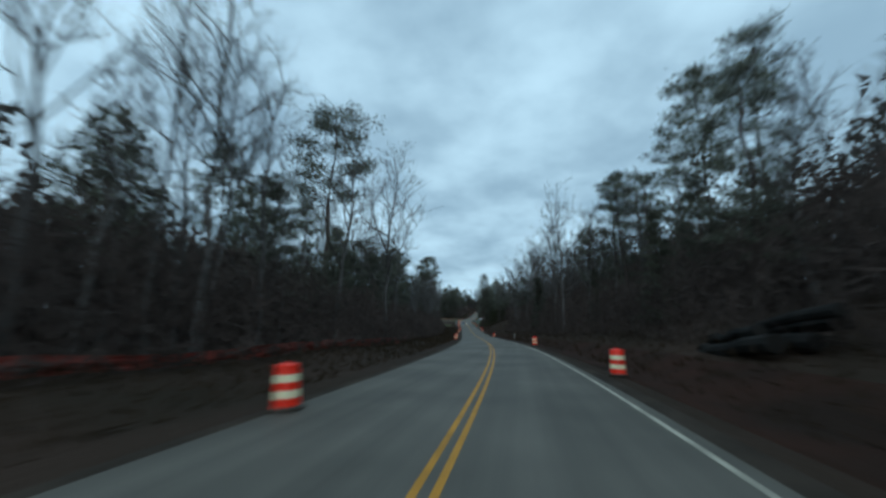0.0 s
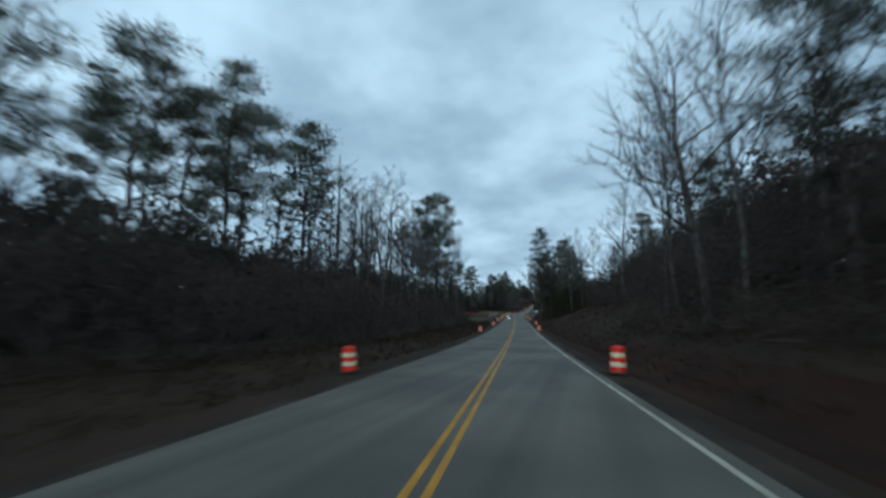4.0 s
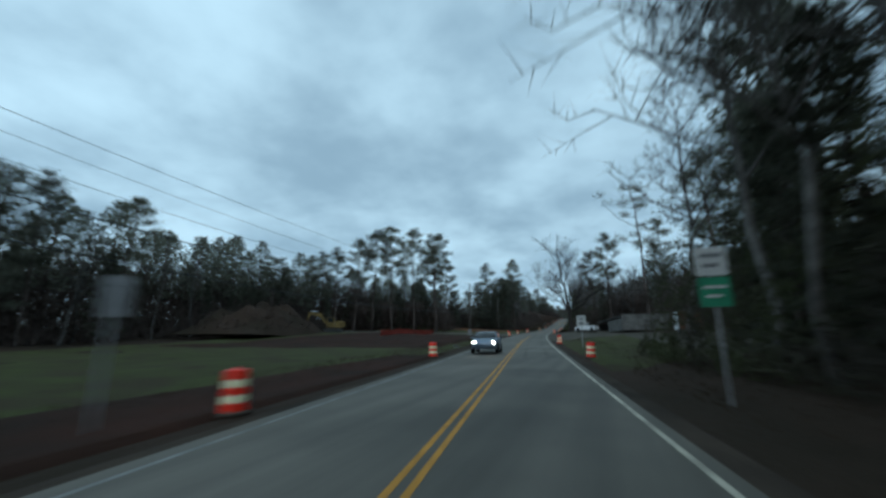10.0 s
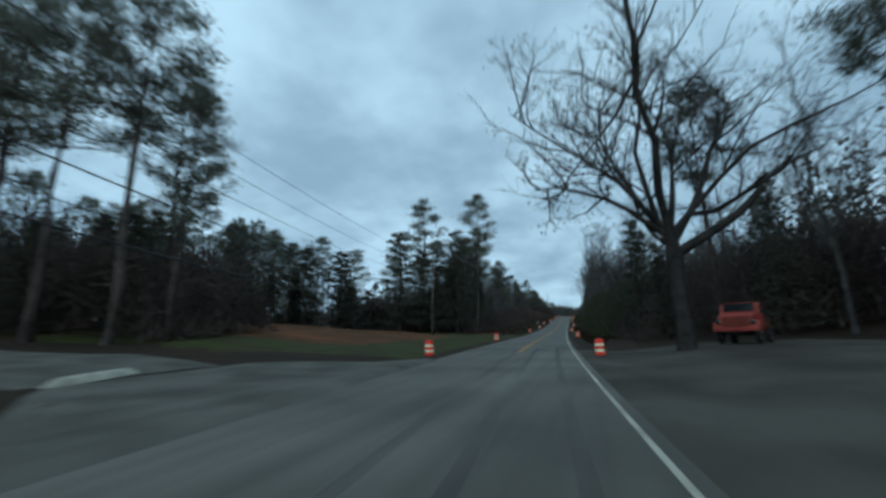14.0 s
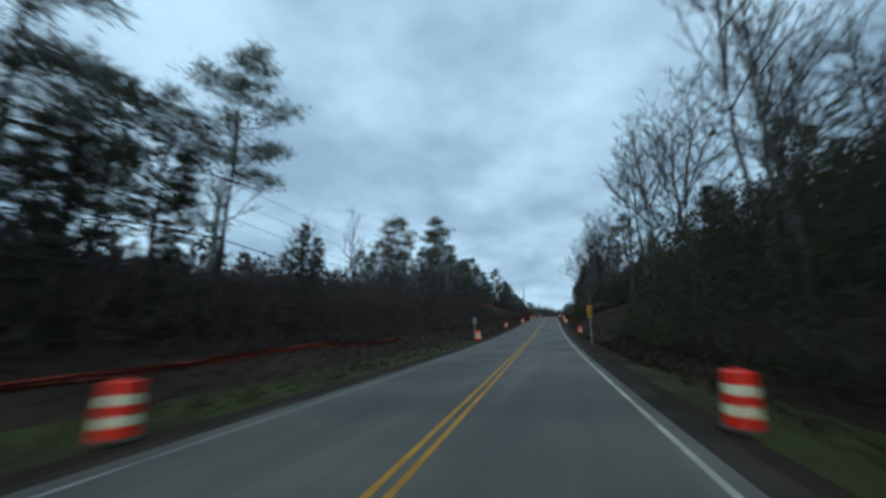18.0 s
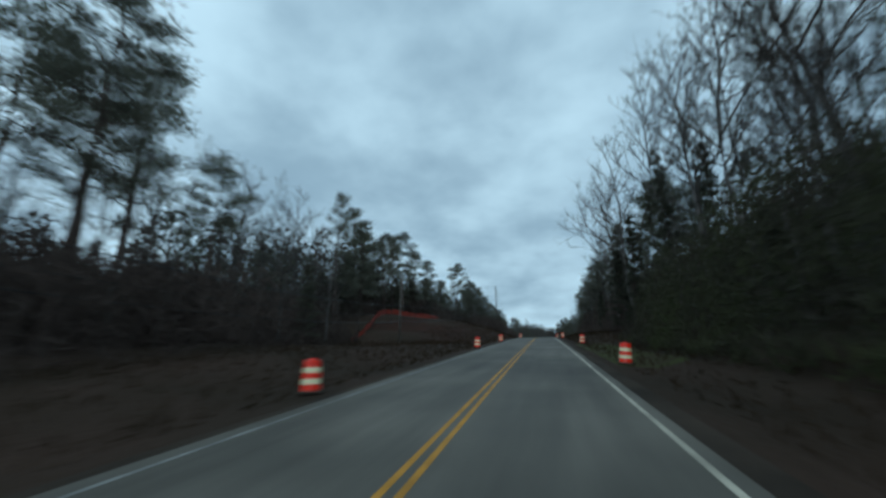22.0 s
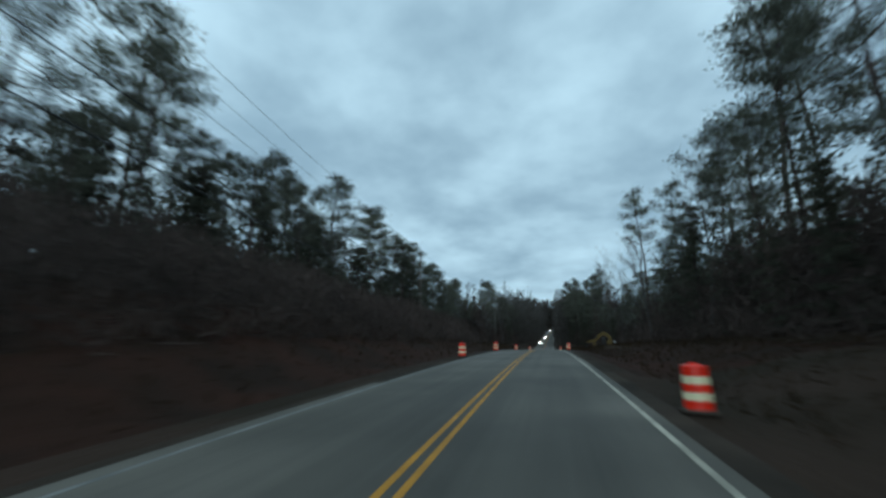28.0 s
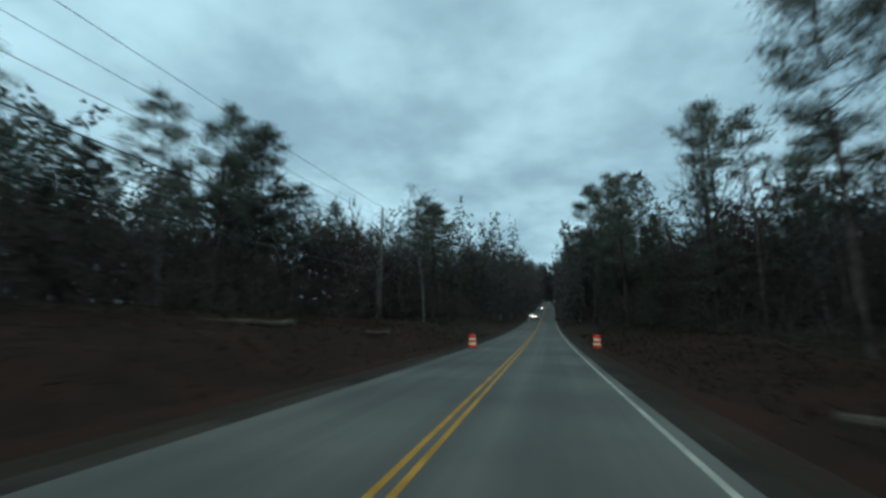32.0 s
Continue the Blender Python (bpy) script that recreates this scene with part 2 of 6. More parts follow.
# ---------------------------------------------------------------- the road's line: heading and slope every 20 m from s = -20
HEADING = np.array([-2.8, 0.0, 2.8, 5.2, 6.9, 7.6, 7.9, 7.9, 8.0, 8.1, 8.1, 8.4, 8.7, 8.8, 8.6, 7.9, 6.7, 5.4, 4.2, 3.4, 3.1, 2.9, 2.7, 2.4, 2.0, 1.8, 1.7, 1.7, 1.7, 1.8, 1.5, 1.3, 1.0, 0.7, 0.6, 0.5, 0.6, 0.6, 0.4, 0.3, 0.1, -0.0, -0.2, -0.4, -0.5, -0.7, -0.9, -1.0, -1.2, -1.4, -1.5, -1.7, -1.9, -2.0, -2.2, -2.4])
SLOPE = np.array([0.7, 0.2, -0.2, -0.6, -0.8, -0.5, 0.1, 1.0, 2.0, 3.0, 3.8, 3.8, 3.8, 4.0, 4.3, 4.5, 4.7, 4.9, 4.8, 4.7, 5.0, 5.7, 6.6, 7.8, 9.1, 10.0, 10.1, 9.8, 9.5, 9.3, 8.4, 6.9, 4.9, 2.9, 1.2, -0.4, -1.6, -1.7, -1.0, 0.2, 1.7, 3.1, 4.4, 5.5, 6.3, 6.9, 7.1, 7.0, 6.7, 6.1, 5.2, 4.2, 3.1, 2.0, 0.9, -0.3]) / 100
S_FIRST, S_LAST = -20.0, 1060.0
_k = S_FIRST + 20.0 * np.arange(len(HEADING))
_s = np.arange(-160.0, 1080.5, 1.0)
_th = np.radians(np.interp(_s, _k, HEADING))
_zero = int(-_s[0])
_x = np.concatenate([[0], np.cumsum(-np.sin(_th))[:-1]])
_y = np.concatenate([[0], np.cumsum(np.cos(_th))[:-1]])
_z = np.concatenate([[0], np.cumsum(np.interp(_s, _k, SLOPE))[:-1]])
_x, _y, _z = _x - _x[_zero], _y - _y[_zero], _z - _z[_zero]

# height of the ground over the road at 10, 20 and 35 m to the left and to the right
BANKS = np.array([
    (-160, .3, .8, 1, 1.0, 3, 5), (60, .2, .5, .5, 1.0, 3.5, 6), (130, .2, .5, .5, 1.5, 5, 8), (190, 0, .3, 0, 1.5, 5, 7),
    (215, 0, 0, 0, .5, 2, 4), (260, 0, .1, .3, 0, .2, 1.8), (295, 0, .6, 1.1, .3, .3, 2.8), (320, 0, .4, .9, .45, .7, 3), (332, 0, .3, .9, .4, .7, 3),
    (346, .1, .9, 2.6, .3, 1, 3), (365, .2, .9, 2.2, .4, 1.5, 3.5), (385, .2, .6, 1, .5, 2, 4)])
BANKS_2 = np.array([
    (440, .3, .8, 1.5, 1.5, 4, 6), (480, .3, .8, 1.5, 2, 5.5, 8), (520, .4, 1, 1.5, .8, 3, 5), (540, .2, -.2, -.4, .5, 2, 3.4), (546, -.2, -2.0, -2.8, .5, 2, 3.4), (552, -.2, -2.2, -3.0, .5, 2, 3),
    (559, .1, -.8, -1.6, .5, 2, 3), (566, .4, .9, 1.9, .5, 1.9, 3), (575, .7, 2.3, 4.0, .5, 1.8, 3), (583, 1.1, 3.7, 5.6, .5, 1.7, 3), (590, 1.5, 4.5, 6.3, .5, 1.5, 3), (640, 1.5, 4, 5, .8, 2, 3), (688, 1, 2.6, 3.6, .4, .8, 1.6), (704, 1, 2.5, 3.5, -.5, -.5, .8), (722, 1, 2.4, 3.4, -.5, -.4, .8), (742, 1, 2.3, 3.3, .5, 1.2, 2), (1100, 1, 2, 3, 1, 2, 3)])
BANKS = np.vstack([BANKS, BANKS_2])


def over(s, d):
    """Height of the ground over the road at s metres along and d metres to the right."""
    c = 0 if d < 0 else 3
    h = [np.interp(s, BANKS[:, 0], BANKS[:, 1 + c + i]) for i in range(3)]
    a = abs(d)
    base = float(np.interp(a, (4.3, 6.0, 10, 20, 35, 60, 200), (-0.02, -0.12, h[0], h[1], h[2], h[2] * 1.15, h[2] * 1.2)))
    if a > 6:
        base += 0.28 * min(1, (a - 6) / 5) * noise.noise(Vector((s * 0.13, d * 0.16, 3.1)))
    return base


def spot(s, d, h=0.0, ground=True):
    """The place s metres along the road's line, d metres to its right, h over the ground (or over the road)."""
    th = float(np.interp(s, _s, _th))
    x = float(np.interp(s, _s, _x)) + d * math.cos(th)
    y = float(np.interp(s, _s, _y)) + d * math.sin(th)
    z = float(np.interp(s, _s, _z)) + h
    return Vector((x, y, z + (over(s, d) if ground else 0.0)))


def turned(s):
    """The road's heading there, in degrees."""
    return math.degrees(float(np.interp(s, _s, _th)))


def place(s, d, h=0.0, turn=0.0, scale=(1, 1, 1), lean=(0, 0), ground=True):
    if isinstance(scale, (int, float)):
        scale = (scale,) * 3
    return Matrix.LocRotScale(spot(s, d, h, ground), Euler((radians(lean[0]), radians(lean[1]), radians(turned(s) + turn))), Vector(scale))


# ---------------------------------------------------------------- builders


def mesh_of(name, verts, faces, mat, smooth=False):
    me = bpy.data.meshes.new(name)
    me.from_pydata([tuple(v) for v in verts], [], [tuple(int(i) for i in f) for f in faces])
    for m in (mat if isinstance(mat, (list, tuple)) else [mat]):
        me.materials.append(M[m])
    if smooth:
        me.polygons.foreach_set("use_smooth", [True] * len(me.polygons))
    me.update()
    return me


def tri_mesh(name, groups):
    """A mesh of triangles from (corners, faces, material) groups of arrays."""
    me = bpy.data.meshes.new(name)
    vs, fs, ms, k = [], [], [], 0
    for i, (v, f, mat) in enumerate(groups):
        me.materials.append(M[mat])
        vs.append(np.asarray(v, dtype=np.float32))
        fs.append(np.asarray(f, dtype=np.int32) + k)
        ms.append(np.full(len(f), i, dtype=np.int32))
        k += len(v)
    v, f, m = np.concatenate(vs), np.concatenate(fs), np.concatenate(ms)
    me.vertices.add(len(v))
    me.vertices.foreach_set("co", v.ravel())
    me.loops.add(3 * len(f))
    me.loops.foreach_set("vertex_index", f.ravel())
    me.polygons.add(len(f))
    me.polygons.foreach_set("loop_start", np.arange(0, 3 * len(f), 3, dtype=np.int32))
    me.polygons.foreach_set("material_index", m)
    me.update(calc_edges=True)
    return me


def triangles(verts, faces):
    """Quads and triangles as arrays of triangles."""
    f = []
    for q in faces:
        for i in range(1, len(q) - 1):
            f.append((q[0], q[i], q[i + 1]))
    return np.array([tuple(v) for v in verts]), np.array(f)


def part(name, bm, mat, parent=None, label="", smooth=False):
    """Links a bmesh as one mesh object, under a thing or a part."""
    me = bpy.data.meshes.new(name)
    bm.normal_update()
    bm.to_mesh(me)
    bm.free()
    me.materials.append(M[mat])
    if smooth:
        me.polygons.foreach_set("use_smooth", [True] * len(me.polygons))
    ob = new(name, me)
    if parent:
        ob.parent = parent
    if label:
        tagged(ob, label)
    return ob


def thing(name, label, category, group="", kind=""):
    return tagged(new(name), label, category, group, kind)


def box(size, at=(0, 0, 0), bevel=0.0, turn=(0, 0, 0), bm=None):
    bm = bm or bmesh.new()
    m = pose(*at, *turn) @ Matrix.Diagonal((*size, 1))
    r = bmesh.ops.create_cube(bm, size=1.0, matrix=m)
    if bevel:
        edges = {e for v in r["verts"] for e in v.link_edges}
        bmesh.ops.bevel(bm, geom=list(edges), offset=bevel, segments=2, affect="EDGES", profile=0.5)
    return bm


def rod(a, b, r0, r1=None, sides=8, bm=None):
    bm = bm or bmesh.new()
    a, b = Vector(a), Vector(b)
    r1 = r0 if r1 is None else r1
    q = (b - a).to_track_quat("Z", "Y").to_matrix().to_4x4()
    bmesh.ops.create_cone(bm, cap_ends=True, segments=sides, radius1=r0, radius2=r1, depth=(b - a).length,
                          matrix=Matrix.Translation((a + b) / 2) @ q)
    return bm


def lathe(profile, sides=20, bm=None):
    bm = bm or bmesh.new()
    rings = []
    for r, z in profile:
        rings.append([bm.verts.new((r * math.cos(2 * math.pi * i / sides), r * math.sin(2 * math.pi * i / sides), z)) for i in range(sides)])
    for a, b in zip(rings, rings[1:]):
        for i in range(sides):
            bm.faces.new((a[i], a[(i + 1) % sides], b[(i + 1) % sides], b[i]))
    for ring in (rings[0][::-1], rings[-1]):
        bm.faces.new(ring)
    return bm


def hull_loft(sections, bm=None):
    """Skin over a row of closed outlines with the same number of points."""
    bm = bm or bmesh.new()
    rings = [[bm.verts.new(p) for p in sec] for sec in sections]
    n = len(rings[0])
    for a, b in zip(rings, rings[1:]):
        for i in range(n):
            bm.faces.new((a[i], a[(i + 1) % n], b[(i + 1) % n], b[i]))
    bm.faces.new(rings[0][::-1])
    bm.faces.new(rings[-1])
    bmesh.ops.recalc_face_normals(bm, faces=bm.faces)
    return bm


def strip(name, s0, s1, d0, d1, lift, mat, step=2.0, ground=False, thick=0.0, wobble=0.0):
    """A band along the road, from d0 to d1."""
    n = max(2, int((s1 - s0) / step) + 1)
    verts, faces = [], []
    rnd = random.Random(int(s0 * 7 + d0 * 13))
    for i in range(n):
        s = s0 + (s1 - s0) * i / (n - 1)
        for d in (d0, d1):
            p = spot(s, d + rnd.uniform(-wobble, wobble), lift, ground)
            verts.append(p)
        if i:
            k = 2 * i
            faces.append((k - 2, k - 1, k + 1, k))
    if thick:
        m = len(verts)
        verts += [v - Vector((0, 0, thick)) for v in verts]
        for i in range(1, n):
            k = 2 * i
            faces.append((k - 2, k, k + m, k - 2 + m))
            faces.append((k + 1, k - 1, k - 1 + m, k + 1 + m))
        faces += [(0, m, m + 1, 1), (m - 2, m - 1, 2 * m - 1, 2 * m - 2)]
    return new(name, mesh_of(name, verts, faces, mat))


def blades(rng, centres, length, width, upward=0.0, out=None):
    """One thin triangle at each centre, pointing any way: arrays of corners and faces."""
    n = len(centres)
    v = rng.normal(size=(n, 3))
    v[:, 2] += upward
    if out is not None:
        v += out
    v /= np.linalg.norm(v, axis=1)[:, None] + 1e-9
    w = np.cross(v, rng.normal(size=(n, 3)))
    w /= np.linalg.norm(w, axis=1)[:, None] + 1e-9
    ln = length * rng.uniform(0.6, 1.3, (n, 1))
    wd = width * rng.uniform(0.6, 1.3, (n, 1))
    corners = np.stack([centres - w * wd / 2, centres + w * wd / 2, centres + v * ln], 1).reshape(-1, 3)
    return corners, np.arange(3 * n).reshape(-1, 3)


def tube(points, radii, sides):
    """A tapered tube through points."""
    verts, faces = [], []
    n = len(points)
    for i, (p, r) in enumerate(zip(points, radii)):
        way = (points[min(i + 1, n - 1)] - points[max(i - 1, 0)])
        q = way.to_track_quat("Z", "Y")
        for k in range(sides):
            a = 2 * math.pi * k / sides
            verts.append(p + q @ Vector((r * math.cos(a), r * math.sin(a), 0)))
        if i:
            for k in range(sides):
                k2 = (k + 1) % sides
                faces.append(((i - 1) * sides + k, (i - 1) * sides + k2, i * sides + k2, i * sides + k))
    return verts, faces


class Soup:
    def __init__(self):
        self.v, self.f = [], []

    def add(self, verts, faces):
        k = len(self.v)
        self.v += [tuple(p) for p in verts]
        self.f += [tuple(int(i) + k for i in f) for f in faces]


# trees stand 20 m high here and are scaled where they are set

def pine(seed, crown_from, spread, boughs, tufts, needle, full=False, gaunt=False):
    rng, rnd = np.random.default_rng(seed), random.Random(seed)
    wood, tree = Soup(), thing("cedar_tree" if full else "pine_tree", "", "tree")
    pts = [Vector((rnd.uniform(-.12, .12) * i * .5, rnd.uniform(-.12, .12) * i * .5, 20.0 * i / 7)) for i in range(8)]
    wood.add(*tube(pts, [0.26 * (1 - 0.82 * i / 7) + (0.06 if i == 0 else 0) for i in range(8)], 7))
    centres, outs = [], []

    def tuft(c, wide, count):
        for _ in range(count):
            off = Vector((rnd.gauss(0, 1), rnd.gauss(0, 1), rnd.gauss(0, .5)))
            centres.append(c + off * wide)
            outs.append(off * .9 + Vector((0, 0, .5)))

    for b in range(boughs):
        f = crown_from + (1 - crown_from) * (b + rnd.random()) / boughs
        g = (f - crown_from) / (1 - crown_from)
        reach = spread * ((1.05 - g) ** 0.75 if full else math.sin(math.pi * min(1, 0.20 + 0.78 * g)) ** 0.8) * rnd.uniform(0.5, 1.2) + 0.3
        if gaunt and b == 6:
            reach *= 2.0
        a = b * 2.4 + rnd.uniform(-.5, .5)
        i = min(6, int(f * 7))
        root = pts[i].lerp(pts[i + 1], f * 7 - i)
        way = Vector((math.cos(a), math.sin(a), rnd.uniform(-.05, .55) if not full else rnd.uniform(-.25, .15)))
        tip = root + way * reach
        mid = root.lerp(tip, .5) + Vector((rnd.gauss(0, .1), rnd.gauss(0, .1), -0.10 * reach))
        wood.add(*tube([root, mid, tip], [(0.075 if gaunt else 0.06) * (1.2 - g), 0.04, 0.014], 3))
        if full:
            for t in range(tufts):
                u = 1 - 0.7 * rnd.random() ** 1.4
                c = root.lerp(tip, u) + Vector((rnd.gauss(0, .22), rnd.gauss(0, .22), rnd.gauss(0.1, .16))) * (0.5 + 0.22 * reach)
                tuft(c, .25, needle)
            continue
        # needles stand in dense flat pads towards the ends of the boughs, with sky between them
        for t in range(tufts):
            u = 1 - (.18 if gaunt else .5) * t / max(1, tufts - 1) * rnd.uniform(.7, 1.2)
            on = root.lerp(mid, u * 2) if u < .5 else mid.lerp(tip, u * 2 - 1)
            side = Vector((-way.y, way.x, 0)) * rnd.uniform(-1, 1) * .26 * reach * (1.2 - .5 * u)
            c = on + side + Vector((0, 0, rnd.uniform(.05, .3)))
            wood.add([on, on + Vector((.035, 0, .02)), c], [(0, 1, 2)])
            tuft(c, rnd.uniform(.34, .5) * (.8 if gaunt else 1), int(needle * rnd.uniform(.7, 1.25)))
    for stub in range(6 if not full else 0):
        f = rnd.uniform(0.25, crown_from)
        i = min(6, int(f * 7))
        root = pts[i].lerp(pts[i + 1], f * 7 - i)
        a = rnd.uniform(0, 6.3)
        wood.add(*tube([root, root + Vector((math.cos(a), math.sin(a), .2)) * rnd.uniform(.4, 2.2 if gaunt else 1.3)], [.03, .012], 3))
    trunk = new("trunk", mesh_of("pine_trunk", wood.v, wood.f, "pine_bark", True))
    trunk.parent = tree
    cv, cf = blades(rng, np.array(centres), 0.46 if full else .40, 0.11 if full else .082, 0.2, np.array(outs))
    crown = new("crown", tri_mesh("pine_crown", [(cv, cf, "cedar" if full else "needles")]))
    crown.parent = tree
    return tree


def bare(seed, fork, spread, limbs, subs, twigs, height=20.0, thick=0.24, levels=3, name="bare_tree", droop=0.0, sway=1.0):
    rnd = random.Random(seed)
    wood, fine, tree = Soup(), Soup(), thing(name, "", "tree")
    n = 8
    pts = [Vector((0, 0, 0))]
    for i in range(1, n + 1):
        pts.append(Vector((pts[-1].x + rnd.gauss(0, .22) * sway, pts[-1].y + rnd.gauss(0, .22) * sway, height * 0.96 * i / n)))
    wood.add(*tube(pts, [thick * (1.18 if i == 0 else (1 - 0.9 * i / n)) for i in range(n + 1)], 7))

    def grow(root, way, length, r, level):
        bend = Vector((rnd.gauss(0, .25), rnd.gauss(0, .25), rnd.uniform(.0, .35) - droop))
        mid = root + way * length * .5
        tip = mid + (way + bend).normalized() * length * .5
        kinked = mid + Vector((rnd.gauss(0, .06), rnd.gauss(0, .06), rnd.gauss(0, .06))) * length
        if level == levels:
            a, b = Vector((r * 1.3, 0, 0)), Vector((0, r * 1.3, r * .4))
            fine.add([root - a, root + a, tip, root - b, root + b], [(0, 1, 2), (3, 4, 2)])
            return
        (wood if level == 1 else fine).add(*tube([root, kinked, tip], [r, r * .68, r * .32], 5 if level == 1 else 3))
        count = subs if level == 1 else twigs
        for k in range(count):
            f = rnd.uniform(.28, 1.0)
            p = root.lerp(kinked, f * 2) if f < .5 else kinked.lerp(tip, f * 2 - 1)
            side = Vector((rnd.gauss(0, 1), rnd.gauss(0, 1), rnd.gauss(.25, .6))).normalized()
            grow(p, (way * .75 + side * .8).normalized(), length * rnd.uniform(.38, .62), max(r * .45, 0.010), level + 1)

    for b in range(limbs):
        f = fork + (0.98 - fork) * (b + rnd.random() * .8) / limbs
        i = min(n - 1, int(f * n))
        root = pts[i].lerp(pts[i + 1], f * n - i)
        a = b * 2.4 + rnd.uniform(-.6, .6)
        rise = 0.75 + 1.1 * f
        way = Vector((math.cos(a), math.sin(a), rise * rnd.uniform(.6, 1.2))).normalized()
        g = (f - fork) / (1 - fork)
        grow(root, way, spread * (1.15 - 0.75 * g) * rnd.uniform(.7, 1.1), thick * (.40 - .26 * g), 1)
    new("trunk", mesh_of("bare_trunk", wood.v, wood.f, "grey_bark", True)).parent = tree
    new("crown", mesh_of("bare_crown", fine.v, fine.f, "grey_bark", True)).parent = tree
    return tree

# ---------------------------------------------------------------- ground, one sheet to the horizon
cols = [-200, -120, -80, -60, -45, -35, -28, -24, -20, -17, -14, -12, -10, -8.5, -7.2, -6, -5.2, -4.3, -3.2, 0, 3.2]
cols += [-c for c in cols[:18]][::-1]
gs = np.arange(-140.0, 1072.0, 4.0)
g_verts, g_faces = [], []
nc = len(cols)
for i, s in enumerate(gs):
    for d in cols:
        g_verts.append(spot(float(s), d, -0.06 if abs(d) < 4 else 0.0))
    if i:
        for j in range(nc - 1):
            a = (i - 1) * nc + j
            g_faces.append((a, a + 1, a + nc + 1, a + nc))
rim = [j for j in range(nc)] + [i * nc + nc - 1 for i in range(1, len(gs))] + [(len(gs) - 1) * nc + j for j in range(nc - 2, -1, -1)] + [i * nc for i in range(len(gs) - 2, 0, -1)]
middle = spot(460, 0)
first = len(g_verts)
for k in rim:
    v = g_verts[k]
    way = Vector((v.x - middle.x, v.y - middle.y, 0)).normalized()
    far = middle + way * 4000
    g_verts.append(Vector((far.x, far.y, v.z - 6)))
for k in range(len(rim)):
    k2 = (k + 1) % len(rim)
    g_faces.append((rim[k], first + k, first + k2, rim[k2]))
ground = new("ground", mesh_of("ground", g_verts, g_faces, "soil", True))
tagged(ground, "brown leaf-strewn soil rising in banks beside the road", "ground", kind="structure")

for s0, s1, left in ((-138, 640, -3.72), (640, 1046, -3.5)):
    road = strip("road", s0, s1, left, 3.62, 0.0, "asphalt", 2.0, thick=0.12)
    tagged(road, "worn grey asphalt two-lane country road", "road", kind="structure")
for sgn, s0, s1 in ((-1, -138, 1046), (1, -138, 272), (1, 345, 1046)):
    edge = strip("road_shoulder", s0, s1, sgn * 3.4, sgn * 4.4, -0.03, "shoulder", 3.0, thick=0.3, wobble=0.1)
    tagged(edge, "crumbling gravel shoulder along the asphalt", "road shoulder", kind="structure")
for s0, s1 in ((-138, 311), (339, 1070)):
    for d in (-0.11, 0.11):
        ln = strip("centre_line", s0, s1, d - 0.048, d + 0.048, 0.004, "yellow_paint")
        tagged(ln, "worn double yellow centre line on the asphalt", "road marking", kind="structure")
tagged(strip("edge_line", -138, 1070, 3.29, 3.39, 0.004, "white_paint"), "thin white painted edge line", "road marking", kind="structure")
for s0, s1 in ((225, 314), (346, 700)):
    tagged(strip("edge_line", s0, s1, -3.39, -3.30, 0.004, "faded_paint"), "thin faded white edge line", "road marking", kind="structure")
for s0, s1, d in ((238, 345, 0.95), (238, 345, 2.35), (310, 348, -0.2)):
    tagged(strip("tyre_track", s0, s1, d - 0.12, d + 0.12, 0.002, "tyre_mark"), "dark tyre track worn into the asphalt", "tyre track", kind="structure")

# side road on the left, yard on the right
def patch(name, corners, lift, mat, label, category, cells=10):
    """A sheet over the ground between four corners given as (s, d)."""
    verts, faces = [], []
    for i in range(cells + 1):
        for j in range(cells + 1):
            u, w = i / cells, j / cells
            s = (corners[0][0] * (1 - u) + corners[1][0] * u) * (1 - w) + (corners[3][0] * (1 - u) + corners[2][0] * u) * w
            d = (corners[0][1] * (1 - u) + corners[1][1] * u) * (1 - w) + (corners[3][1] * (1 - u) + corners[2][1] * u) * w
            verts.append(spot(s, d, lift if 0 < i < cells and 0 < j < cells else -0.10))
            if i and j:
                k = i * (cells + 1) + j
                faces.append((k, k - 1, k - cells - 2, k - cells - 1))
    return tagged(new(name, mesh_of(name, verts, faces, mat, True)), label, category, kind="structure")


patch("side_road", ((313, -3.2), (334, -3.2), (328.4, -12), (320.3, -12)), 0.13, "old_asphalt", "grey asphalt side road joining the main road", "road", 14)
patch("side_road", ((320.3, -11.5), (328.4, -11.5), (329, -72), (321, -72)), 0.14, "old_asphalt", "grey asphalt side road leaving between field and pines", "road", 20)
patch("side_road_line", ((320.8, -11.9), (324.7, -12.9), (324.7, -13.4), (320.8, -12.4)), 0.22, "white_paint", "worn white stop line on the side road", "road marking", 6)
patch("yard", ((238, 13), (300, 14), (300, 27), (238, 26)), 0.05, "gravel", "grey gravel drive behind the grass", "yard", 16)
patch("yard", ((279, 2.95), (345, 2.95), (345, 17), (268, 27)), 0.06, "gravel", "grey gravel yard beside the road", "yard", 16)
patch("lawn", ((205, -4.6), (313, -4.6), (317, -40), (205, -42)), 0.07, "grass", "winter lawn, green and brown", "lawn", 20)
patch("bare_earth", ((256, -6.0), (308, -7.0), (312, -33), (252, -35)), 0.12, "red_clay", "graded red clay with wheel ruts", "bare earth", 16)
patch("bare_earth", ((200, -4.5), (254, -4.5), (252, -7.4), (203, -10.5)), 0.12, "red_clay", "strip of raw red-brown clay between road and lawn", "bare earth", 16)
patch("lawn", ((334, -4.6), (385, -4.6), (388, -44), (331, -46)), 0.07, "grass", "winter lawn, green and brown", "lawn", 16)
patch("lawn", ((238, 4.2), (282, 4.2), (299, 16.5), (250, 12.5)), 0.13, "grass", "rough green grass beside the yard", "lawn", 12)
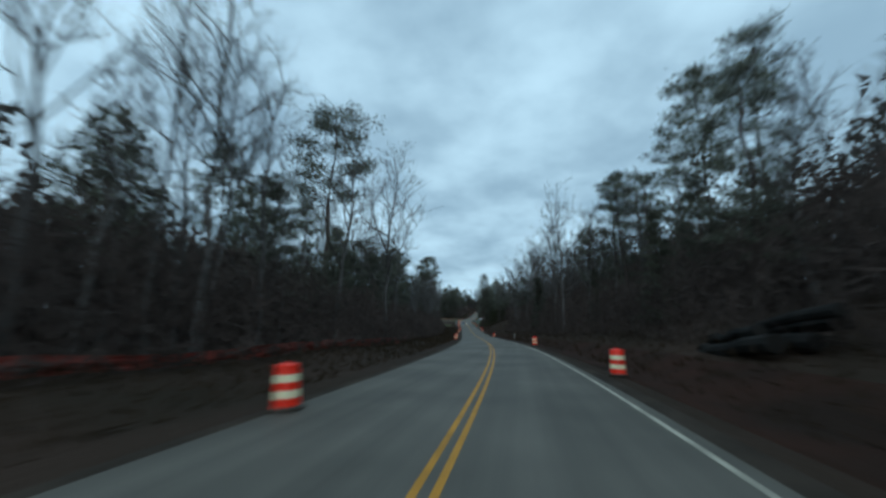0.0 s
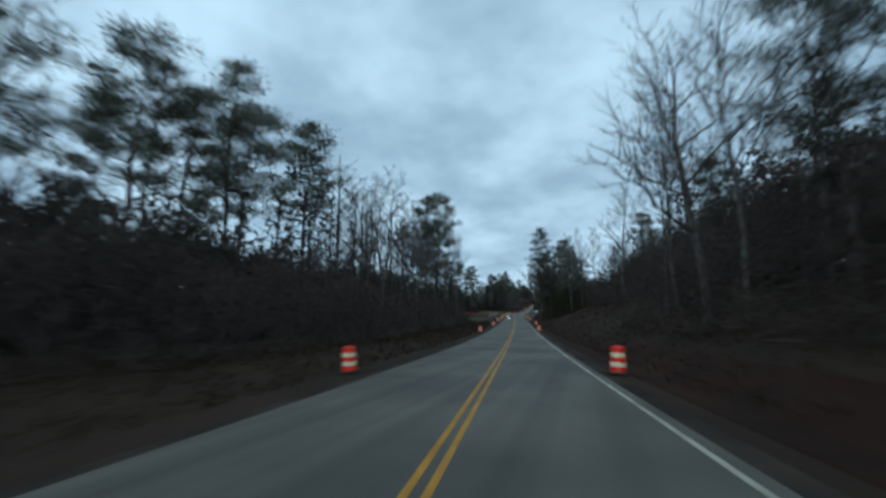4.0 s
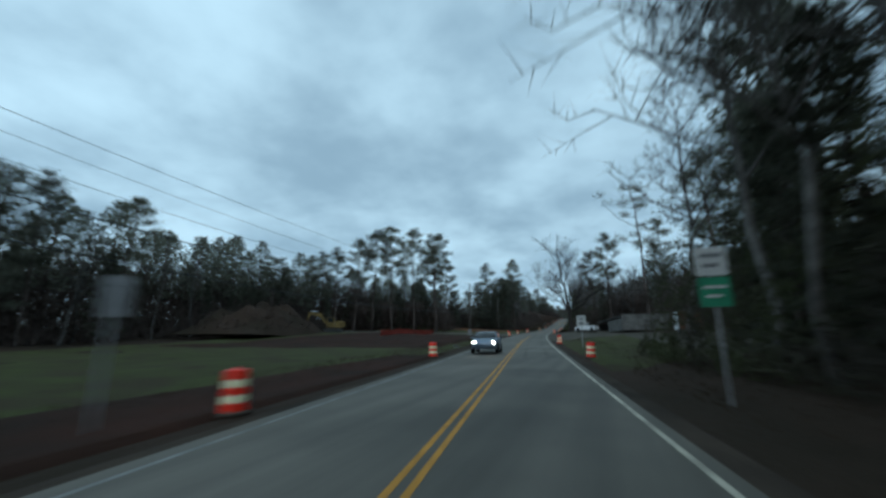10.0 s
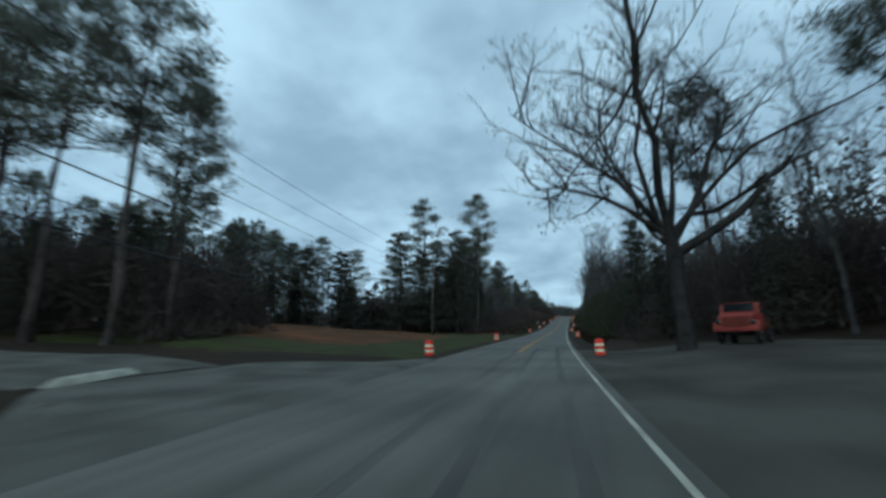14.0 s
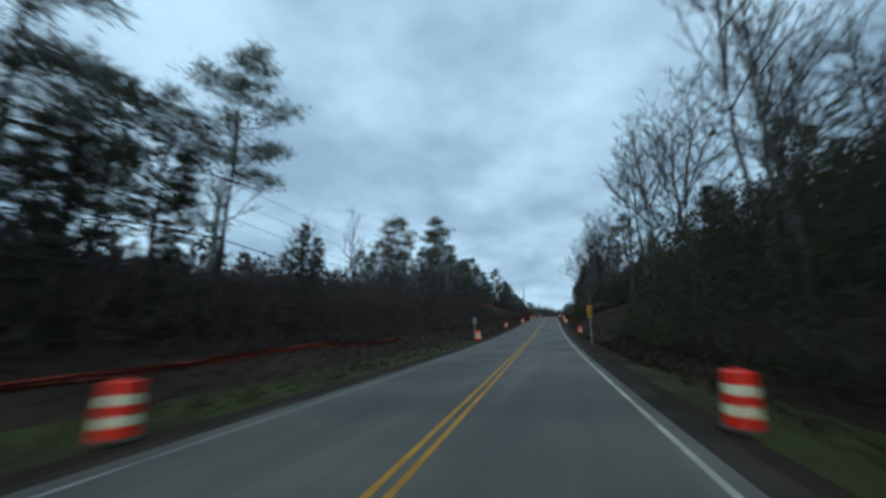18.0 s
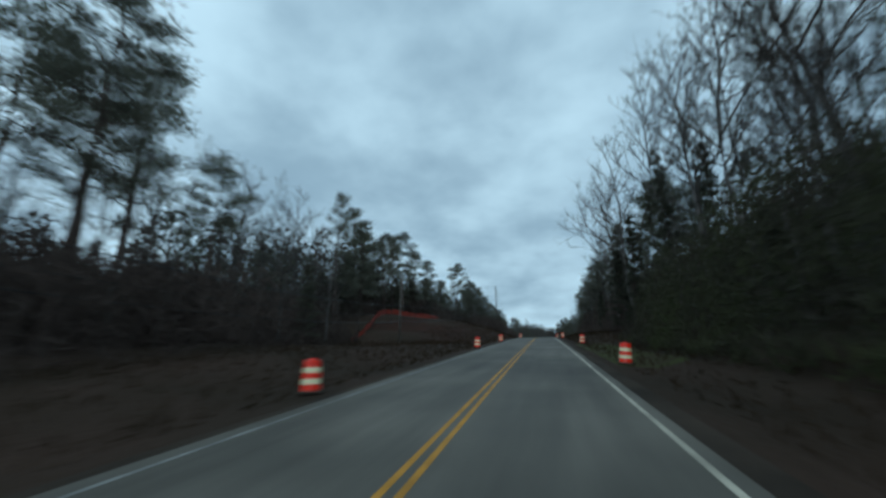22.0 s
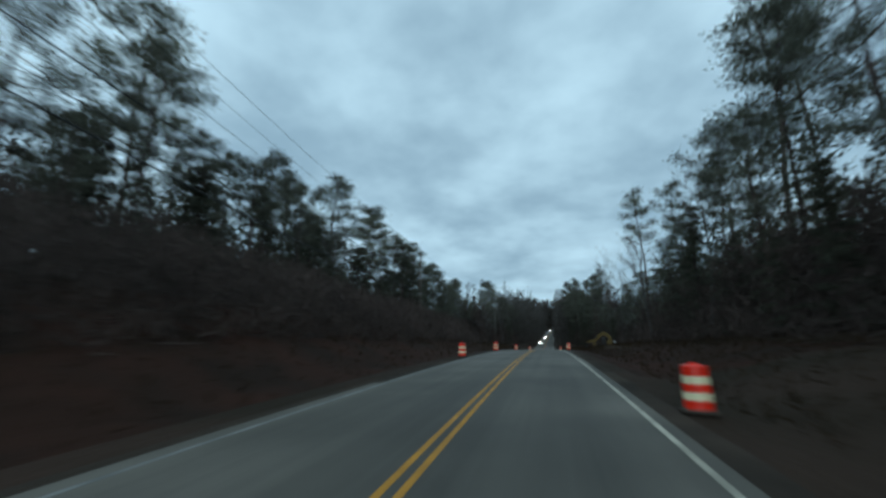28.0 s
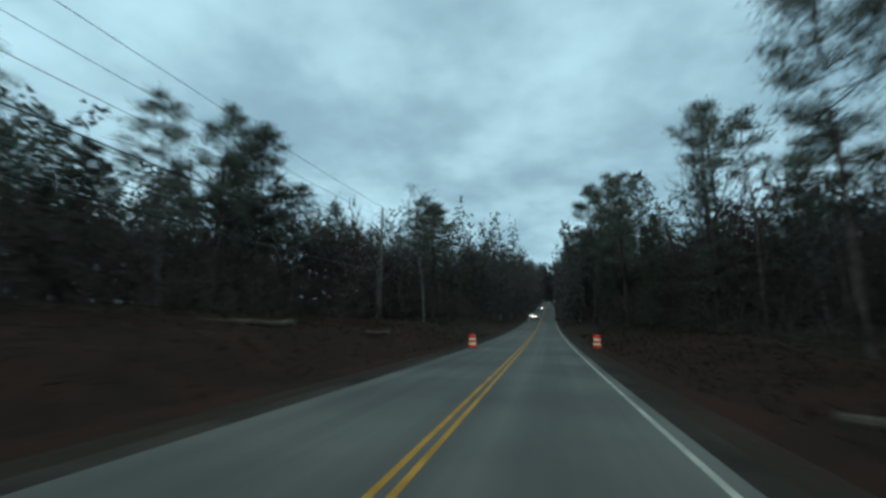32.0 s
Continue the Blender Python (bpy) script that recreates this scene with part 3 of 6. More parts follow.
patch("bare_earth", ((340, -11), (374, -10), (381, -33), (339, -36)), 0.12, "orange_clay", "bare orange clay among the grass", "bare earth", 14)
patch("verge", ((376, -4.5), (446, -4.5), (446, -6.4), (376, -8.0)), 0.03, "grass", "narrow green verge", "verge", 22)
patch("bare_earth", ((384, -9.8), (396, -9.0), (397, -11.0), (384, -13.5)), 0.12, "orange_clay", "strip of raw reddish clay behind the verge", "bare earth", 8)
patch("puddle", ((263.6, -5.7), (264.6, -5.7), (265.1, -6.6), (264.2, -6.7)), 0.14, "water", "shallow muddy puddle in the clay", "puddle", 4)
patch("verge", ((382, 4.4), (424, 4.4), (424, 6.0), (382, 7.4)), 0.05, "grass", "mown green verge", "verge", 18)
patch("verge", ((512, 4.4), (540, 4.4), (540, 6.8), (512, 7.5)), 0.05, "grass", "mown green verge", "verge", 14)
patch("clay_bank", ((535, -4.6), (760, -4.6), (760, -15), (535, -36)), 0.07, "red_clay", "raw red clay cut bank", "bank", 26)
patch("clay_bank", ((640, 4.5), (760, 4.5), (760, 13), (640, 13)), 0.06, "red_clay", "raw red clay at the roadside", "bank", 20)
patch("clay_bank", ((-30, 4.5), (200, 4.5), (200, 7.4), (-30, 8.5)), 0.04, "red_clay", "raw red clay strip at the foot of the bank", "bank", 26)

# ---------------------------------------------------------------- trees: models, then copies where they stand
PINES = [pine(11, .50, 3.5, 24, 4, 78), pine(12, .42, 3.2, 26, 4, 74), pine(13, .56, 3.6, 22, 4, 82), pine(14, .38, 3.0, 28, 4, 72), pine(15, .20, 2.9, 36, 4, 64),
         pine(16, .66, 2.5, 15, 3, 78), pine(17, .50, 2.7, 17, 2, 58, gaunt=True)]
CEDARS = [pine(21, .08, 3.2, 52, 9, 17, True), pine(22, .05, 2.9, 50, 9, 17, True)]
BARES = [bare(31, .34, 5.6, 15, 7, 7, thick=.2), bare(32, .42, 4.8, 16, 7, 7, thick=.19), bare(33, .28, 6.2, 14, 8, 7, thick=.22), bare(34, .5, 4.2, 16, 7, 7, thick=.18)]
THIN = [bare(41, .4, 3.2, 13, 6, 5, thick=.12, name="young_tree"), bare(42, .5, 2.8, 12, 6, 5, thick=.11, name="young_tree")]
MODELS = {"pine": PINES, "cedar": CEDARS, "bare": BARES, "thin": THIN}
WORDS = {"pine": "tall loblolly pine with ragged dark crown", "cedar": "dense dark evergreen branched to the ground",
         "bare": "leafless grey hardwood with fine twigs", "thin": "slender leafless young hardwood"}
used = set()
tree_rnd = random.Random(5)


def set_tree(kind, s, d, top, wide=1.0, label="", pick=None, lean=0.0):
    """A tree whose top stands top metres over the road."""
    models = MODELS[kind]
    mod = models[pick % len(models)] if pick is not None else tree_rnd.choice(models[:5])
    tall = max(3.0, top - over(s, d))
    k = tall / 20.0
    m = place(s, d, -0.15, tree_rnd.uniform(0, 360), (k * wide, k * wide, k), (tree_rnd.gauss(0, 1.2) + lean, tree_rnd.gauss(0, 1.2)))
    if mod.name not in used:
        used.add(mod.name)
        ob = mod
        ob.matrix_basis = m
        STAMP[mod.name] = 1
    else:
        ob = copy_thing(mod, Matrix.Identity(4))
        ob.matrix_basis = m
    near = "beside the road" if abs(d) < 14 else "in the roadside woods"
    return tagged(ob, label or f"{WORDS[kind]} {near}", "tree", "roadside trees")


STAMP = {}
# single trees that stand out, left and right of the road
for kind, s, d, top, wide, pick in (
        ("pine", 55, -22.5, 33, 1.15, 2), ("pine", 62, -34, 26, 1.0, 1), ("pine", 189, -18.7, 33, .95, 2), ("pine", 186, -21, 31, .8, 1),
        ("pine", 192, -21.5, 26, .8, 3), ("thin", 193, -17, 19, 1, 0), ("pine", 207, 6.9, 26, .95, 4), ("pine", 209, 8.6, 19, .8, 3),
        ("bare", 226, 8.6, 22, 1.3, 2), ("pine", 214, 10.5, 15, .9, 0), ("bare", 231, 9.5, 20, 1.2, 0), ("pine", 214, -21, 15, .7, 2), ("thin", 217, -19, 14, 1, 0),
        ("bare", 238, 9.5, 21, 1.0, 0), ("bare", 240, 13, 24, 1.0, 1), ("cedar", 246, 14, 12, 1.4, 1), ("pine", 285, 27, 27, 1.2, 3),
        ("pine", 290, 31, 25, 1.2, 1), ("pine", 315.2, 24.0, 32.5, .9, 6), ("pine", 318, 27, 19, .9, 1), ("pine", 352, 16, 24, .9, 2),
        ("pine", 334, 18.5, 25, .8, 0), ("pine", 344, 33.7, 30, .8, 1), ("pine", 336, -25.0, 21, .8, 1), ("pine", 333.5, -27.0, 28.5, .95, 2), ("pine", 339, -29, 26, .9, 0),
        ("pine", 332.5, -33, 29.5, 1.0, 0), ("pine", 333, -40, 31, 1.0, 1), ("pine", 332.5, -46, 31, 1.0, 2), ("pine", 333, -52, 28, 1.0, 0), ("pine", 332.5, -58, 26, 1.0, 3), ("pine", 334, -64, 25, 1.0, 1), ("pine", 337, -70, 25, 1.3, 3), ("cedar", 336, -56, 12, 1.8, 1), ("cedar", 336, -64, 12, 1.8, 0),
        ("bare", 20, -15, 19, .8, 1), ("bare", 16, -14.5, 19, .8, 3), ("bare", 23, -19, 20, .8, 0), ("cedar", 336, -30, 11, 1.6, 0), ("cedar", 335, -38, 11, 1.7, 1), ("cedar", 336, -47, 11, 1.7, 0),
        ("bare", 419, 9.5, 27, .6, 3), ("bare", 423, 10.5, 26, .6, 1), ("thin", 437, 11, 19, 1, 0), ("bare", 479, -36, 24, .9, 0), ("bare", 484, -48, 25, 1, 2), ("bare", 490, -58, 25, 1, 1),
        ("pine", 497, -38, 20, 1.2, 1), ("pine", 501, -35, 19, 1.1, 3), ("bare", 535, -35, 22, 1, 0), ("bare", 540, -31, 20, 1, 2), ("bare", 531, -30, 19, 1, 1),
        ("bare", 513, 25.6, 26, .9, 2), ("bare", 517, 18, 22, .8, 0), ("bare", 510, 27, 20, 1, 1), ("bare", 606, 17.9, 26.8, .7, 3), ("pine", 652, 19.4, 26.4, .8, 1),
        ("pine", 658, 18, 25, .8, 5), ("pine", 647, -24, 22, 1.1, 0), ("pine", 717, -22.9, 19, 1.1, 1), ("pine", 751, -25, 21, 1.1, 3),
        ("bare", 452, 12.5, 26, 1.0, 1), ("bare", 458, 14, 25, .9, 3), ("bare", 464, 12.8, 24, .9, 0), ("bare", 446, 15, 25, 1.0, 2),
        ("pine", 388, -22.9, 27, 1.0, 3), ("pine", 394, -13.5, 29, .8, 0), ("cedar", 391, -17, 19, 1.3, 1), ("pine", 398, -19, 22, 1.0, 1),
        ("pine", 404, -16, 24, .9, 0), ("pine", 429.7, -22.3, 24.7, 1.0, 0), ("pine", 415, -20, 23, 1.1, 3), ("cedar", 410, -17, 14, 1.3, 0), ("pine", 424, -22, 17, 1.4, 1), ("pine", 421, -25, 18, 1.3, 3), ("cedar", 418, -21, 12, 1.4, 1),
        ("bare", 541, 15.4, 33, .7, 3), ("bare", 547, 12, 27, .9, 0), ("bare", 534, 17, 25, .9, 1), ("pine", 515, -40.7, 31, 1.1, 2),
        ("pine", 514, -28.3, 29, 1.05, 0), ("pine", 519, -31, 27, 1.0, 3), ("pine", 591, -45.8, 35, 1.1, 1), ("pine", 597, -34.2, 29, 1.0, 2),
        ("pine", 652, -31.3, 31, 1.0, 0), ("pine", 597, 20.2, 26, .7, 1), ("bare", 588, 15.5, 21, .8, 0), ("pine", 682, -29.5, 26, 1.2, 3),
        ("pine", 793, -19.7, 24.5, 1.1, 1), ("pine", 696.9, 17.3, 24.9, .75, 5), ("pine", 670, -30.9, 24.8, .9, 2), ("pine", 668, 22.5, 33, .9, 5), ("pine", 670.5, 27.5, 35, .9, 0), ("pine", 676.4, 21.9, 25.4, .9, 2), ("pine", 692.4, -28.9, 25.4, 1.0, 2), ("pine", 763.5, 19, 24, .8, 5), ("bare", 732, 15.9, 23.5, .8, 2),
        ("pine", 786, 12.3, 24.5, .9, 3), ("pine", 736, 13.5, 18, .8, 1), ("cedar", 668, 15, 13, 1.1, 1), ("pine", 575, -29, 22, .6, 0),
        ("pine", 640, -24, 22, 1.0, 3), ("thin", 470, 17, 20, 1.1, 1), ("pine", 197, -20, 27, .8, 0), ("cedar", 200, -17, 13, .7, 1), ("bare", 196, -15, 22, .7, 0), ("bare", 192, -14, 22, .7, 3), ("bare", 203, -19, 20, .8, 1),
        ("bare", 196, 14, 22, .7, 3), ("bare", 200, 17, 25, .7, 1), ("bare", 204, 15, 23, .7, 0), ("bare", 167, 19, 26, 1.0, 2), ("pine", 165, 23, 20, 1.0, 1),
        ("thin", 503, 11, 12, 1.2, 0), ("thin", 507, 9.5, 12, 1.1, 1), ("bare", 511, 12.5, 15, .9, 3), ("bare", 516, 13, 16, .9, 1), ("bare", 530, 15, 25, .9, 0), ("bare", 534, 23.9, 29, .8, 2), ("bare", 203, 21.7, 25.5, .9, 3), ("cedar", 236, 11.5, 12, 1.6, 0), ("cedar", 241, 12.5, 12, 1.6, 1), ("cedar", 247, 15, 13, 1.6, 0), ("cedar", 252, 18, 12, 1.5, 1), ("cedar", 228, 10.5, 12, 1.5, 0), ("cedar", 222, 12, 12, 1.5, 1), ("cedar", 216, 11, 12, 1.5, 0),
        ("bare", 519, 18, 26, 1.1, 2), ("bare", 524, 20, 26, 1.0, 0), ("bare", 528, 16.5, 25, 1.0, 1), ("bare", 514, 21, 25, 1.0, 3), ("bare", 517.6, 26.7, 27.6, .9, 2), ("pine", 565.8, -37, 29.8, .6, 5), ("pine", 592.7, -38, 28, .9, 2), ("cedar", 536, 12.5, 16, .7, 0), ("cedar", 541, 15.6, 21, .5, 1), ("cedar", 546, 12, 15, .8, 1), ("cedar", 533, 17, 18, .7, 0), ("cedar", 551, 15, 14, .9, 0),
        ("cedar", 395, -19, 16, 1.8, 1), ("cedar", 401, -23, 11, 1.7, 0), ("cedar", 407, -26, 12, 1.7, 1), ("pine", 393, -22, 20, 1.2, 4), ("thin", 209.5, 16.3, 24, .5, 1),
        ("cedar", 384, -19, 13, 1.6, 0), ("cedar", 381, -25, 19, 1.6, 1), ("cedar", 390, -25, 17, 1.7, 0), ("cedar", 397, -20, 13, 1.6, 1),
        ("pine", 684, -24, 20, 1.1, 0), ("pine", 688, -20, 17, 1.0, 2), ("pine", 692, -23, 19, 1.1, 3), ("pine", 696, -21, 18, 1.0, 1), ("pine", 700, -24, 19, 1.1, 0),
        ("bare", 572, 14.5, 24, .7, 1), ("bare", 578, 15.5, 25, .6, 3), ("bare", 585, 14.5, 23, .7, 0), ("thin", 462, 22, 22, 1.1, 0),
        ("bare", 396, 13, 16, 1.1, 2), ("bare", 402, 14, 17, 1.1, 0), ("bare", 408, 13, 16, 1.1, 1), ("bare", 414, 16, 19, 1.1, 3), ("bare", 400, 19, 19, 1.1, 0), ("bare", 392, 15, 15, 1.1, 1),
        ("cedar", 376, -34, 15, 1.6, 0), ("pine", 382, -35, 16.5, 1.3, 4), ("pine", 396, -33, 17, 1.3, 4), ("cedar", 370, -38, 15, 1.6, 0), ("pine", 364, -39, 15.5, 1.3, 4), ("cedar", 357, -40, 14, 1.6, 1),
        ("bare", 508, 15.5, 27, 1.1, 2), ("bare", 514, 15, 27, 1.1, 0), ("bare", 520, 13.5, 26, 1.0, 1), ("bare", 527, 13, 26, .9, 3), ("pine", 510, 20, 25, 1.0, 0),
        ("bare", 338, 24, 17, 1.1, 2), ("bare", 343, 20, 17, 1.1, 0), ("bare", 347, 25, 18, 1.1, 1), ("bare", 333, 29, 18, 1.1, 3), ("bare", 350, 19, 17, 1.1, 2), ("bare", 354, 23, 18, 1.1, 0),
        ("pine", 739, -24, 17.6, 1.0, 1), ("pine", 744, -24, 19.7, .9, 3), ("pine", 750, -25, 20.5, 1.0, 4), ("cedar", 735, -26, 13, 1.4, 0), ("cedar", 747, -27, 14, 1.4, 1), ("pine", 811, -24, 28, 1.0, 2),
        ("pine", 695.4, 22, 25.3, .75, 5), ("pine", 681, 18, 15.5, 1.1, 4), ("cedar", 685, 21, 15, 1.2, 1), ("pine", 749, 16, 16.8, .8, 5), ("pine", 757, 16, 21.5, .8, 5), ("bare", 555, 13, 25, 1.0, 2), ("pine", 564, 14.5, 18, .7, 3), ("cedar", 553, 12, 12, 1.2, 0), ("cedar", 341, -34, 13, 1.5, 0), ("cedar", 342, -42, 13.5, 1.5, 1), ("cedar", 341, -50, 13, 1.5, 0), ("cedar", 343, -58, 12, 1.5, 1),
        ("pine", 588, -42, 30, 1.2, 4), ("pine", 596, -41, 27, 1.2, 3), ("pine", 604, -34, 25, 1.1, 4), ("pine", 612, -32, 24, 1.2, 4), ("pine", 676, -33, 24, 1.2, 4),
        ("cedar", 600, -38, 20, 1.4, 0), ("cedar", 608, -36, 18, 1.5, 1), ("cedar", 592, -44, 22, 1.5, 0), ("cedar", 584, -44, 20, 1.5, 1), ("cedar", 576, -42, 17, 1.5, 0),
        ("cedar", 668, -24, 15, 1.5, 0), ("cedar", 674, -27, 17, 1.5, 1), ("cedar", 680, -24, 14, 1.5, 0), ("cedar", 662, -26, 16, 1.5, 1), ("cedar", 646, -26, 15, 1.5, 0),
        ("cedar", 652, -24, 14, 1.5, 1), ("cedar", 657, -28, 17, 1.5, 0), ("cedar", 186, -19, 9, 1.5, 0), ("cedar", 192, -19.5, 9, 1.5, 1), ("cedar", 198, -20, 9, 1.5, 0),
        ("bare", 470, -26, 20, 1.0, 0), ("bare", 476, -24, 18, 1.0, 1), ("bare", 482, -30, 22, 1.0, 2),
        # the round-headed pines along the first straight
        ("pine", 22, -24, 13.5, 1.1, 2), ("pine", 33.5, -24, 18.5, .9, 1), ("pine", 41, -24, 14.5, 1.1, 0), ("pine", 45, -25, 19.5, 1.0, 3), ("pine", 70, -24, 18.8, 1.0, 1), ("pine", 67, -25, 16, 1.1, 2),
        ("pine", 74.5, -24, 15, 1.2, 0), ("pine", 81, -24, 19.5, 1.0, 2), ("pine", 85, -24, 15.5, 1.1, 0), ("pine", 90.5, -24, 19, 1.15, 2), ("pine", 96, -25, 18, 1.1, 1), ("pine", 102.5, -24, 17.5, 1.2, 0),
        ("pine", 111, -24, 22, 1.0, 2), ("pine", 116, -25, 21, 1.1, 0), ("pine", 120.5, -24, 25, .95, 1), ("pine", 125, -26, 23, 1.1, 2), ("pine", 133.5, -24, 26, .9, 0),
        ("bare", 68.5, -18, 21.5, .8, 1), ("bare", 84, -27, 27, .9, 2), ("bare", 80, -30, 28, .9, 0), ("bare", 101, -27, 30, .9, 3),
        ("pine", 26.5, 17, 21, .9, 5), ("pine", 32.5, 17, 22, .85, 0), ("pine", 38, 17.5, 20, .85, 5), ("pine", 45.5, 17, 19, 1.0, 2), ("pine", 48.5, 16, 20, .85, 5), ("pine", 54, 17, 21.5, .9, 4), ("pine", 67, 17, 18, .8, 3),
        ("bare", 103.5, 17, 27, 1.0, 2), ("bare", 110.6, 21.4, 30, 1.0, 0), ("bare", 144, 22, 29, 1.0, 1), ("pine", 112, 29, 28, .8, 3)):
    set_tree(kind, s, d, top, wide, pick=pick)

# the rest of the woods: along each stretch the edge, the tops over the road, and the kinds that grow there
WOODS = (
    # side, from, to, edge, top low, top high, share of pine, cedar, bare, step, rows
    (-1, -60, 62, 17, 9, 15, .45, .2, .2, 4.4, 4), (-1, 10, 62, 13, 18, 24, .0, 0, 1, 9, 1), (-1, 62, 132, 20, 9, 14, .25, .04, .4, 6.5, 3),
    (-1, 70, 134, 24, 20, 26, .0, 0, 1, 10, 1), (-1, 132, 184, 14, 17, 24, .06, .0, .7, 4.8, 4), (-1, 200, 318, 50, 14, 20, .5, .4, .1, 3.6, 4),
    (-1, 345, 384, 46, 15, 20, .6, .3, .05, 4.0, 4), (-1, 350, 388, 38, 14, 19, .6, .3, .1, 4.0, 2), (-1, 384, 440, 19, 13, 21, .55, .2, .2, 8.0, 2), (-1, 440, 470, 20, 7, 11, .1, .1, .5, 4.0, 4),
    (-1, 470, 545, 20, 11, 16, .15, .12, .55, 4.2, 4), (-1, 545, 620, 28, 13, 20, .6, .25, .1, 4.4, 4), (-1, 620, 760, 22, 12, 18, .62, .25, .1, 4.4, 4),
    (-1, 760, 900, 13, 13, 19, .55, .25, .15, 6.0, 2),
    (1, -60, 50, 13.5, 11, 18, .45, .03, .35, 6.0, 3), (1, 50, 128, 12, 14, 22, .04, .06, .68, 4.0, 4), (1, 128, 200, 20, 13, 19, .12, .1, .55, 4.4, 4),
    (1, 204, 250, 10, 16, 25, .3, .1, .5, 5.2, 2), (1, 250, 345, 29, 11, 16, .12, .15, .6, 4.4, 4), (1, 345, 440, 11, 13, 20, .06, .22, .5, 4.4, 3),
    (1, 440, 492, 18, 10, 15, .03, .1, .65, 4.6, 3), (1, 492, 528, 11, 9, 13, .0, .4, .4, 4.0, 3), (1, 528, 575, 17, 14, 22, .2, .2, .5, 4.4, 3),
    (1, 575, 680, 14, 11, 17, .45, .25, .25, 4.6, 4), (1, 680, 760, 17, 10, 16, .45, .2, .3, 4.8, 4), (1, 760, 900, 10, 17, 24, .5, .25, .2, 6.0, 2))


def lite(seed, kind):
    """A plain tree 20 m high for the depth of the woods: arrays of wood and of leaf."""
    rng, rnd = np.random.default_rng(seed), random.Random(seed)
    wood = Soup()
    wood.add(*tube([Vector((0, 0, 0)), Vector((.1, -.1, 10)), Vector((-.05, .1, 19.6))], [.22, .15, .04], 5))
    if kind in ("bare", "thin"):
        for k in range(54):
            z, a = rnd.uniform(6, 18.5), rnd.uniform(0, 6.3)
            ln = rnd.uniform(1.2, 4.2) * (1.15 - z / 26)
            root = Vector((0, 0, z))
            tip = root + Vector((math.cos(a) * ln, math.sin(a) * ln, ln * rnd.uniform(.4, 1.3)))
            wood.add(*tube([root, tip], [.05, .012], 3))
            for _ in range(7):
                p = root.lerp(tip, rnd.uniform(.3, 1))
                q = p + Vector((rnd.gauss(0, .6), rnd.gauss(0, .6), rnd.gauss(.5, .5))) * ln * .4
                wood.add([p, p + Vector((.03, .02, 0)), q], [(0, 1, 2)])
        return triangles(wood.v, wood.f), None
    n = 1000 if kind == "pine" else 1100
    low = .36 if kind == "pine" else .04
    z = rng.uniform(low, 1, n)
    g = (z - low) / (1 - low)
    reach = 3.1 * (np.sin(np.pi * np.clip(.2 + .78 * g, 0, 1)) ** .8 if kind == "pine" else (1.05 - g) ** .75) + .3
    ang = np.floor(rng.uniform(0, 22, n)) * 2.4 + rng.normal(0, .22, n)
    q = reach * rng.uniform(.15, 1, n) ** .7
    c = np.stack([q * np.cos(ang), q * np.sin(ang), np.minimum(z * 20 + rng.normal(0, .25, n), 19.9)], 1)
    return triangles(wood.v, wood.f), blades(rng, c, .72, .27, .3)


LITE = {k: [lite(500 + 10 * i + j, k) for j in range(3)] for i, k in enumerate(("pine", "cedar", "bare", "thin"))}
for side, s0, s1, edge, low, high, p_pine, p_cedar, p_bare, step, rows in WOODS:
    deep = {"pine_bark": [], "needles": [], "cedar": [], "grey_bark": []}
    for row in range(rows):
        s = s0 + tree_rnd.uniform(0, step)
        while s < s1:
            r = tree_rnd.random()
            kind = "pine" if r < p_pine else "cedar" if r < p_pine + p_cedar else "bare" if r < p_pine + p_cedar + p_bare else "thin"
            top = tree_rnd.uniform(low, high) * (0.62 if kind == "cedar" else 1.0) * (1 + 0.05 * row)
            d = side * (edge + row * 5.0 + tree_rnd.uniform(-1.3, 2.2))
            d -= 11 if side < 0 and 543 < s < 600 else 0   # the bank inside the fence stands clear
            wide = tree_rnd.uniform(.8, 1.25)
            if row == 0 or (row == 1 and kind in ("bare", "thin")):
                set_tree(kind, s, d, top, wide)
            else:
                k = max(3.0, top - over(s, d)) / 20
                m = np.array(place(s, d, -.15, tree_rnd.uniform(0, 360), (k * wide * 1.1, k * wide * 1.1, k)))
                wood, leaf = tree_rnd.choice(LITE[kind])
                for arr, mat in ((wood, "grey_bark" if kind in ("bare", "thin") else "pine_bark"), (leaf, "needles" if kind == "pine" else "cedar")):
                    if arr is not None:
                        deep[mat].append((arr[0] @ m[:3, :3].T + m[:3, 3], arr[1]))
            s += step * tree_rnd.uniform(.6, 1.5) * (1 + .12 * row)
    merged = []
    for mat, lot in deep.items():
        if lot:
            off = np.cumsum([0] + [len(v) for v, f in lot])[:-1]
            merged.append((np.concatenate([v for v, f in lot]), np.concatenate([f + o for (v, f), o in zip(lot, off)]), mat))
    if merged:
        tagged(new("deep_woods", tri_mesh("deep_woods", merged)), "mixed woods of pines and bare hardwoods behind the front row", "woods", kind="stuff")

